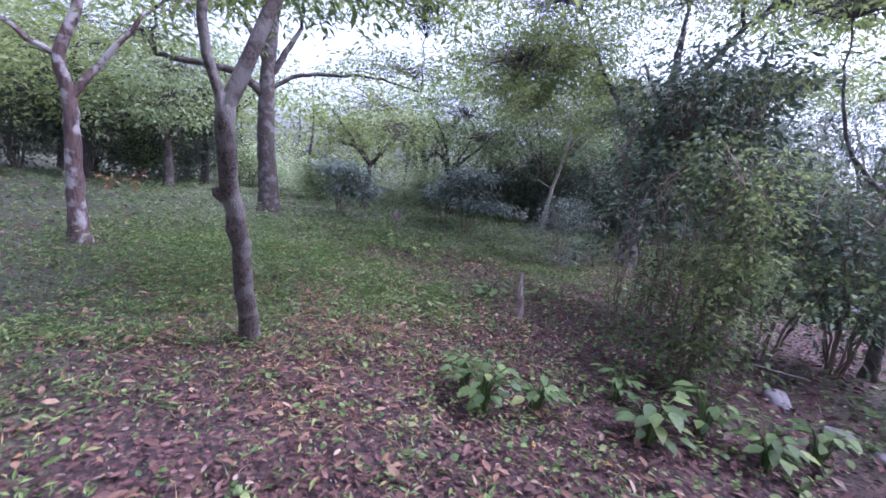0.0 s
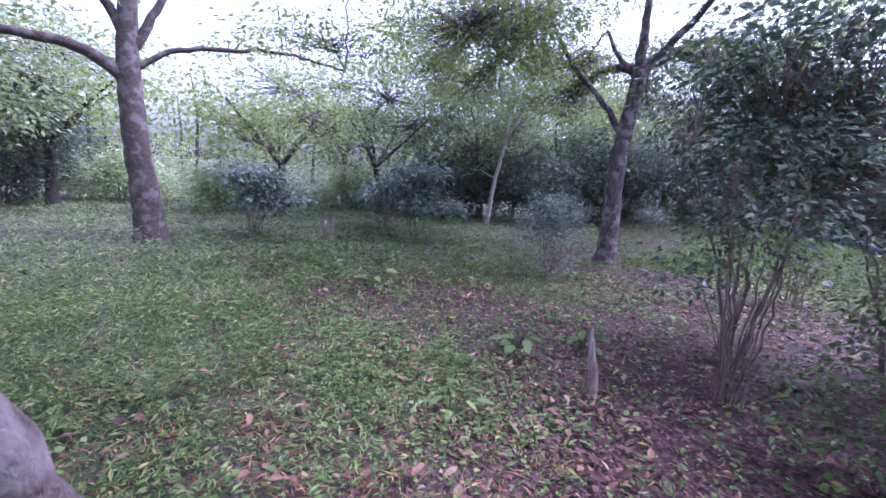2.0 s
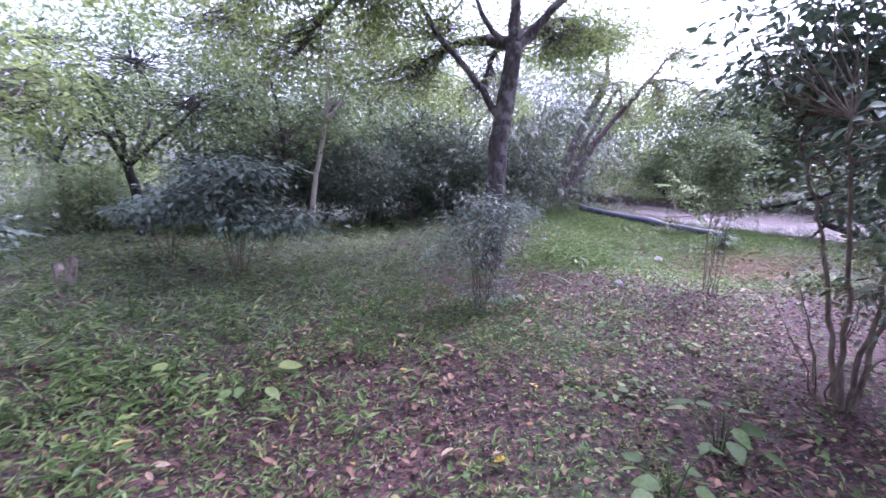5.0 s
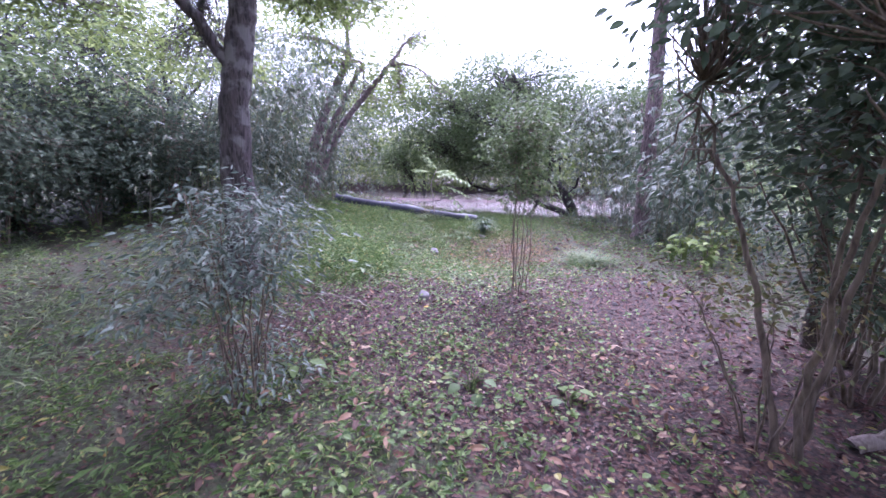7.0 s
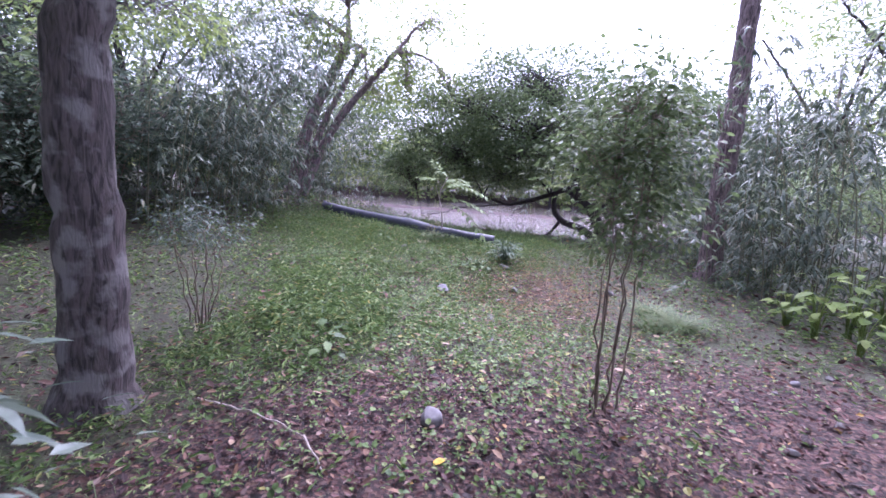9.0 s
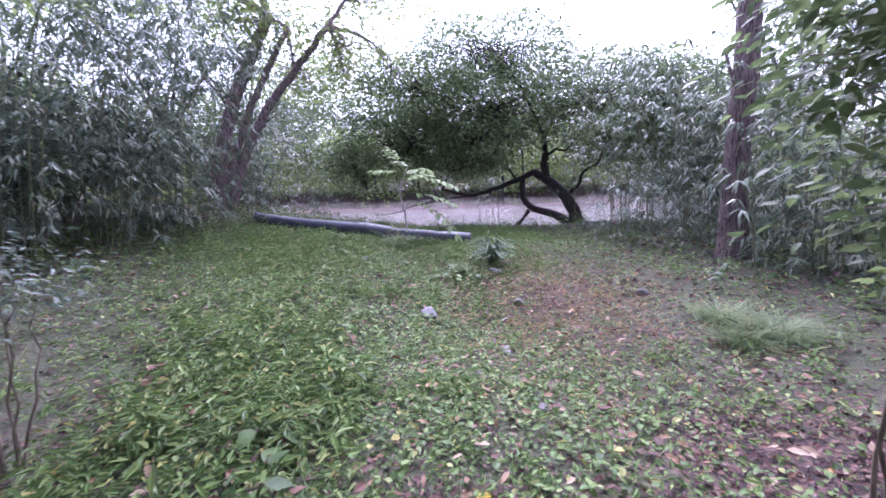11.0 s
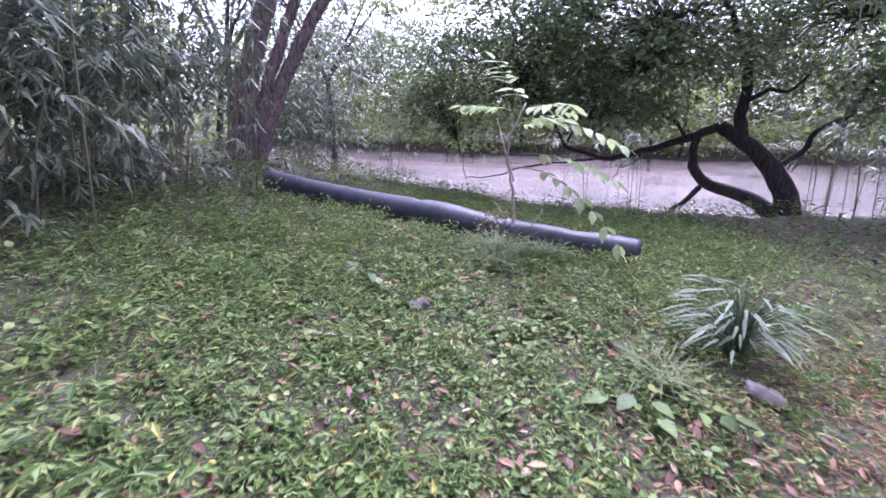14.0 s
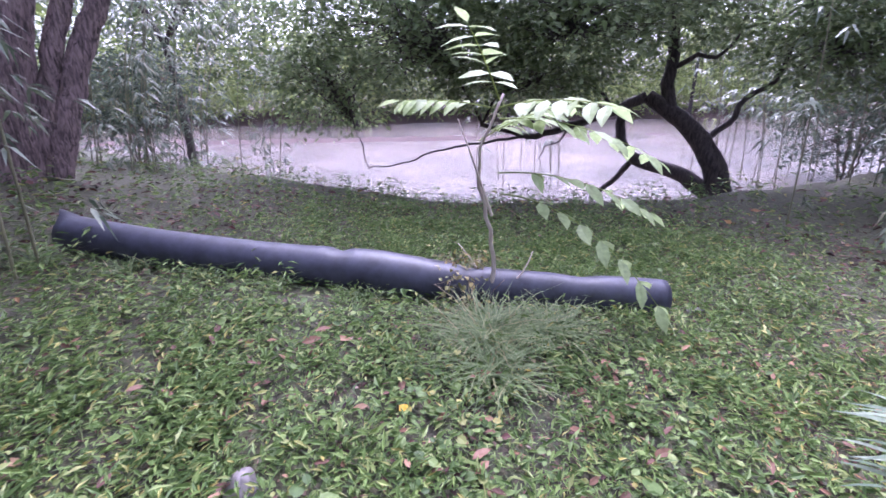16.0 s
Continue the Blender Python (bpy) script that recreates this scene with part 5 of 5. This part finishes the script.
def tussock(x, y, blades, length, label, material=None):
    a = rng.uniform(0, 2 * math.pi, blades)
    base = np.array([x, y, float(land(x, y))])
    P = np.column_stack([rng.normal(0, 0.07, blades), rng.normal(0, 0.07, blades), np.zeros(blades)])
    D = np.column_stack([np.cos(a) * 0.6, np.sin(a) * 0.6, rng.uniform(0.5, 1.3, blades)])
    N = np.column_stack([-np.cos(a), -np.sin(a), np.full(blades, 0.8)])
    L = length * rng.uniform(0.5, 1.1, blades)
    outline = ((0.0, 0.5), (0.35, 0.5), (0.7, 0.35), (1.0, 0.0))
    v, f = leaf_arrays(P, D, N, L, 0.007, outline, 0.75, 0.2)
    ob = new("grass_tussock", mesh_of("grass_tussock", v, f, material or M_GRASS))
    ob.location = base
    return tagged(ob, label, "grass", "grass tussocks", "stuff")


for x, y, n, s in [(17.3, 23.2, 120, 0.24), (17.6, 22.75, 120, 0.22), (17.85, 22.3, 110, 0.2), (18.15, 21.75, 120, 0.22), (18.95, 20.6, 120, 0.24), (19.2, 20.3, 110, 0.22), (16.9, 23.6, 120, 0.26), (18.3, 20.8, 420, 0.42), (18.0, 20.6, 260, 0.36), (18.6, 20.5, 260, 0.36), (16.7, 15.0, 420, 0.45), (17.0, 15.4, 300, 0.4), (16.4, 15.2, 240, 0.35), (17.6, 18.9, 150, 0.3), (8.2, 9.4, 200, 0.25)]:
    tussock(x, y, n, s, "tuft of long arching grass")
for x, y in [(18.1, 20.5), (12.64, 15.06), (9.2, 13.0), (10.1, 12.4), (9.6, 11.7), (13.6, 16.0), (17.4, 20.75), (16.3, 18.0)]:
    a = rng.uniform(0, 6.3)
    v, f = leaf_arrays([(0, 0, 0.05)], [(math.cos(a), math.sin(a), 0.1)], [(0.2, 0.1, 1)], [0.075], [0.05], ROUND, 0.2, 0.2)
    ob = tagged(new("yellow_leaf", mesh_of("yellow_leaf", v, f, M_YELLOW)), "single fallen bright yellow leaf", "leaf", "yellow leaves")
    ob.location = (x, y, float(land(x, y)))

# ---------------------------------------------------------------- ground cover
ROUTE = np.array([(12.4, 5.9), (11.0, 7.0), (10.0, 8.2), (8.8, 10.0), (9.1, 11.0), (10.2, 12.8), (11.5, 14.6), (13.2, 15.8), (14.5, 16.9), (15.9, 19.1), (18.2, 20.6)])


def off_route(x, y):
    """Distance from the footway."""
    best = np.full(x.shape, 1e9)
    for a, b in zip(ROUTE[:-1], ROUTE[1:]):
        d = b - a
        t = np.clip(((x - a[0]) * d[0] + (y - a[1]) * d[1]) / (d @ d), 0, 1)
        best = np.minimum(best, np.hypot(x - a[0] - d[0] * t, y - a[1] - d[1] * t))
    return best


def spots(n, near, fall, least=0.0):
    """Random places on dry ground, thick along the footway and thinning away from it; and their distance from it."""
    x, y = rng.uniform(-4, 25.5, n), rng.uniform(5, 30, n)
    d = off_route(x, y)
    p = np.maximum(np.exp(-(np.maximum(0, d - near) / fall) ** 2), least)
    ok = (rng.uniform(0, 1, n) < p) & (x < shore(y) - 0.2)
    return x[ok], y[ok], d[ok]


def pick(mask, *arrays):
    return [a[mask] for a in arrays]


def cover(name, label, x, y, per, size, slim, outline, low, high, out, tilt, material, droop=0.2, flat=0.35, category="plants"):
    """Plants of a few leaves each, at x, y; size may differ from plant to plant."""
    n = len(x)
    z = land(x, y)
    xx, yy, zz, ss = (np.repeat(a, per) for a in (x, y, z, np.broadcast_to(size, n)))
    m = n * per
    a = rng.uniform(0, 2 * math.pi, m)
    r = out * ss * rng.uniform(0.1, 1.0, m)
    P = np.column_stack([xx + np.cos(a) * r, yy + np.sin(a) * r, zz + rng.uniform(low, high, m) * ss])
    D = np.column_stack([np.cos(a), np.sin(a), tilt + rng.normal(0, 0.3, m)])
    N = np.column_stack([rng.normal(0, flat, (m, 2)), np.ones(m)])
    L = ss * rng.uniform(0.65, 1.3, m)
    v, f = leaf_arrays(P, D, N, L, L * slim, outline, droop, 0.2)
    return tagged(new(name, mesh_of(name, v, f, material)), label, category, kind="stuff")


LEAF8 = ((0.0, 0.0), (0.3, 0.42), (0.68, 0.4), (1.0, 0.0))



def patchy(x, y, size=1.0):
    """Uneven growth, 0 to 1, in clumps some tenths of a metre across."""
    x, y = x / size, y / size
    q = np.sin(5.1 * x + 2.3 * np.sin(2.9 * y)) + np.sin(4.3 * y + 1.9 * np.sin(3.7 * x + 1.0)) + np.sin(9.7 * x - 7.9 * y + 2.0 * np.sin(4.1 * y))
    return np.clip(0.5 + 0.28 * q, 0, 1)


x, y, d = spots(400000, 1.8, 2.6, 0.03)
keep = rng.uniform(0, 1, len(x)) < np.clip(1.15 - 1.0 * meadow(x, y), 0.28, 1)
x, y, d = pick(keep, x, y, d)
for near_by, shape in ((d < 0.9, LEAF8), (d >= 0.9, DIAMOND)):
    a, b, c = pick(near_by, x, y, d)
    cover("fallen_leaves", "carpet of dry reddish-brown fallen leaves", a, b, 1, (0.029 + 0.012 * np.clip(c - 2, 0, 5)) * rng.uniform(0.7, 1.9, len(a)), 0.5, shape, 0.15, 0.6, 0.0, 0.0, M_LITTER, 0.18, 0.5, "leaves")



def beside_route(n, half):
    """Random places within half of the footway, evenly along it."""
    seg = ROUTE[1:] - ROUTE[:-1]
    size = np.hypot(seg[:, 0], seg[:, 1])
    k = rng.choice(len(seg), n, p=size / size.sum())
    t, w = rng.uniform(-0.1, 1.1, n), rng.uniform(-half, half, n)
    side = np.column_stack([-seg[:, 1], seg[:, 0]]) / size[:, None]
    q = ROUTE[:-1][k] + seg[k] * t[:, None] + side[k] * w[:, None]
    return q[:, 0], q[:, 1]


x, y = beside_route(46000, 2.1)
keep = rng.uniform(0, 1, len(x)) < np.clip(meadow(x, y) * 1.1 - 0.05, 0.1, 1) * (0.3 + 0.8 * patchy(x, y, 0.8)) * (1 - 0.7 * blob(x, y, 17.4, 17.4, 1.9, 1.2, 40))
x, y = pick(keep, x, y)
cover("herbs", "dense low carpet of fine green weeds", x, y, 5, 0.042 * rng.uniform(0.6, 1.5, len(x)), 0.3, DIAMOND, 0.2, 1.7, 1.0, 0.5, M_HERB, 0.35, 0.5)
x = np.concatenate([rng.normal(16.2, 0.9, 7000), rng.normal(18.7, 0.8, 3500), rng.normal(6.6, 1.5, 8000), rng.normal(19.7, 0.8, 4500), rng.normal(20.6, 0.9, 6000)])
y = np.concatenate([rng.normal(21.7, 1.0, 7000), rng.normal(19.3, 1.0, 3500), rng.normal(10.4, 1.3, 8000), rng.normal(22.4, 0.9, 4500), rng.normal(20.4, 0.9, 6000)])
keep = (rng.uniform(0, 1, len(x)) < 0.3 + 0.8 * patchy(x, y, 0.8)) & (x < shore(y) - 0.2)
x, y = pick(keep, x, y)
cover("herbs", "dense low carpet of fine green weeds", x, y, 5, 0.042 * rng.uniform(0.6, 1.5, len(x)), 0.26, DIAMOND, 0.2, 2.2, 1.0, 0.7, M_HERB, 0.35, 0.5)
x, y = beside_route(14000, 2.4)
keep = rng.uniform(0, 1, len(x)) < 0.15 + 0.9 * patchy(y, x, 0.9)
x, y = pick(keep, x, y)
cover("fallen_leaves", "brown leaves lying loose on the green weeds", x, y, 1, 0.05 * rng.uniform(0.7, 1.7, len(x)), 0.45, LEAF8, 0.6, 1.1, 0.0, 0.1, M_DRY_LEAF, 0.2, 0.4, "leaves")
x, y = beside_route(42000, 2.2)
keep = rng.uniform(0, 1, len(x)) < np.clip(1.1 - meadow(x, y), 0.2, 1)
x, y = pick(keep, x, y)
cover("leaf_litter", "small crumbled bits of brown leaves", x, y, 1, 0.027 * rng.uniform(0.6, 1.5, len(x)), 0.5, DIAMOND, 0.1, 0.5, 1.0, 0.1, M_LITTER, 0.2, 0.6, "leaves")

x, y, d = spots(210000, 2.4, 2.4, 0.01)
ivy = blob(x, y, 14.8, 16.6, 2.4, 1.6, 45) + 1.15 * blob(x, y, 16.9, 19.8, 2.4, 2.2) + 0.5 * blob(x, y, 11.4, 13.8, 1.5, 1.5) + 0.35 * blob(x, y, 11.2, 9.4, 2.2, 1.8)
keep = rng.uniform(0, 1, len(x)) < np.clip(ivy * (0.35 + patchy(y, x, 1.3)) - 0.8 * blob(x, y, 17.4, 17.4, 1.9, 1.2, 40), 0, 0.9)
x, y, d = pick(keep, x, y, d)
cover("ground_ivy", "mat of small round-leaved creeping weeds", x, y, 3, (0.033 + 0.006 * np.clip(d - 2, 0, 5)) * rng.uniform(0.6, 1.4, len(x)), 0.85, LEAF8, 0.4, 2.2, 1.0, 0.15, M_HERB, 0.15, 0.35)

x, y, d = spots(190000, 1.5, 2.8, 0.03)
keep = rng.uniform(0, 1, len(x)) < np.clip(meadow(x, y) * 0.95 - 0.05, 0.14, 1) * (0.25 + 0.85 * patchy(x, y)) * (1 - 0.45 * blob(x, y, 17.4, 17.4, 1.9, 1.2, 40)) * (1 - 0.5 * blob(x, y, 13.6, 13.8, 1.8, 1.0, 30)) * (1 - 0.4 * blob(x, y, 14.8, 16.6, 2.2, 1.3, 45))
x, y, d = pick(keep, x, y, d)
for near_by, shape in ((d < 0.8, LEAF8), (d >= 0.8, DIAMOND)):
    a, b, c = pick(near_by, x, y, d)
    cover("herbs", "low green herbs with small pointed leaves", a, b, 4, (0.031 + 0.008 * np.clip(c - 1.5, 0, 8)) * (0.6 + 0.8 * patchy(a, b, 0.7)), 0.4, shape, 0.3, 2.0, 0.8, 0.45, M_HERB, 0.4, 0.45)

x, y, d = spots(140000, 2.0, 3.2, 0.05)
lawn = 0.95 * blob(x, y, 6.8, 9.6, 2.5, 2.3) + 0.5 * blob(x, y, 4.5, 14.5, 5.0, 3.5) + 0.45 * blob(x, y, 9.0, 16.5, 3.0, 2.5) + 0.5 * blob(x, y, 15.0, 19.5, 3.5, 3.5) + 0.8 * blob(x, y, 20.3, 20.0, 2.6, 3.0) + 0.12
keep = rng.uniform(0, 1, len(x)) < np.clip(lawn * (0.25 + meadow(x, y)), 0, 1)
x, y, d = pick(keep, x, y, d)
cover("grass", "soft green grass of the clearing", x, y, 2, (0.085 + 0.01 * np.clip(d - 2, 0, 6)) * rng.uniform(0.6, 1.3, len(x)), 0.045, ((0.0, 0.5), (0.5, 0.42), (1.0, 0.0)), 0.0, 0.1, 0.25, 1.2, M_GRASS, 0.55, 0.8, "grass")

x, y, d = spots(170000, 3.0, 4.0)
dry = blob(x, y, 17.5, 17.4, 1.9, 1.1, 40) + 0.6 * blob(x, y, 16.6, 17.5, 0.9, 0.8) + 0.5 * blob(x, y, 9.9, 8.6, 1.6, 1.0) + 0.4 * blob(x, y, 8.8, 9.2, 1.2, 0.8)
keep = rng.uniform(0, 1, len(x)) < np.clip(dry, 0, 0.95)
x, y, d = pick(keep, x, y, d)
cover("dry_grass", "patch of flattened straw-brown dry grass", x, y, 6, 0.085 * rng.uniform(0.6, 1.3, len(x)), 0.055, DIAMOND, 0.1, 0.5, 0.4, 0.35, M_DRY, 0.4, 0.9, "grass")

x, y, d = spots(7500, 4.5, 5.0, 0.2)
keep = rng.uniform(0, 1, len(x)) < np.clip(meadow(x, y) - 0.25, 0.02, 1) * np.where(d > 0.5, 1, 0.15)
x, y, d = pick(keep, x, y, d)
cover("tall_weeds", "scattered taller weeds with lance-shaped leaves", x, y, 12, 0.062 + 0.008 * np.clip(d - 2, 0, 6), 0.35, DIAMOND, 0.3, 3.6, 0.9, 0.15, M_HERB, 0.35, 0.4)

# leafy weeds that grow knee-high on the slope above the route
x = np.concatenate([rng.normal(13.5, 0.7, 260), rng.normal(14.6, 0.7, 200), rng.normal(7.2, 1.2, 220)])
y = np.concatenate([rng.normal(17.5, 0.6, 260), rng.normal(18.8, 0.7, 200), rng.normal(13.0, 0.8, 220)])
x, y = pick(off_route(x, y) > 0.55, x, y)
cover("tall_weeds", "lush weeds with lance-shaped leaves", x, y, 16, 0.075 * rng.uniform(0.7, 1.3, len(x)), 0.3, DIAMOND, 0.3, 3.4, 1.0, 0.1, M_HERB, 0.35, 0.4)
x, y = rng.uniform(-5, 10, 34000), rng.uniform(10.5, 23.5, 34000)
keep = (rng.uniform(0, 1, len(x)) < np.clip(meadow(x, y) + 0.15, 0, 1) * (0.4 + 0.6 * patchy(x, y, 1.6))) & (off_route(x, y) > 2.2)
x, y = pick(keep, x, y)
cover("grass", "pale soft grass at the far side of the clearing", x, y, 3, 0.13 * rng.uniform(0.6, 1.3, len(x)), 0.11, DIAMOND, 0.0, 0.3, 0.4, 0.9, M_GRASS_PALE, 0.5, 0.7, "grass")
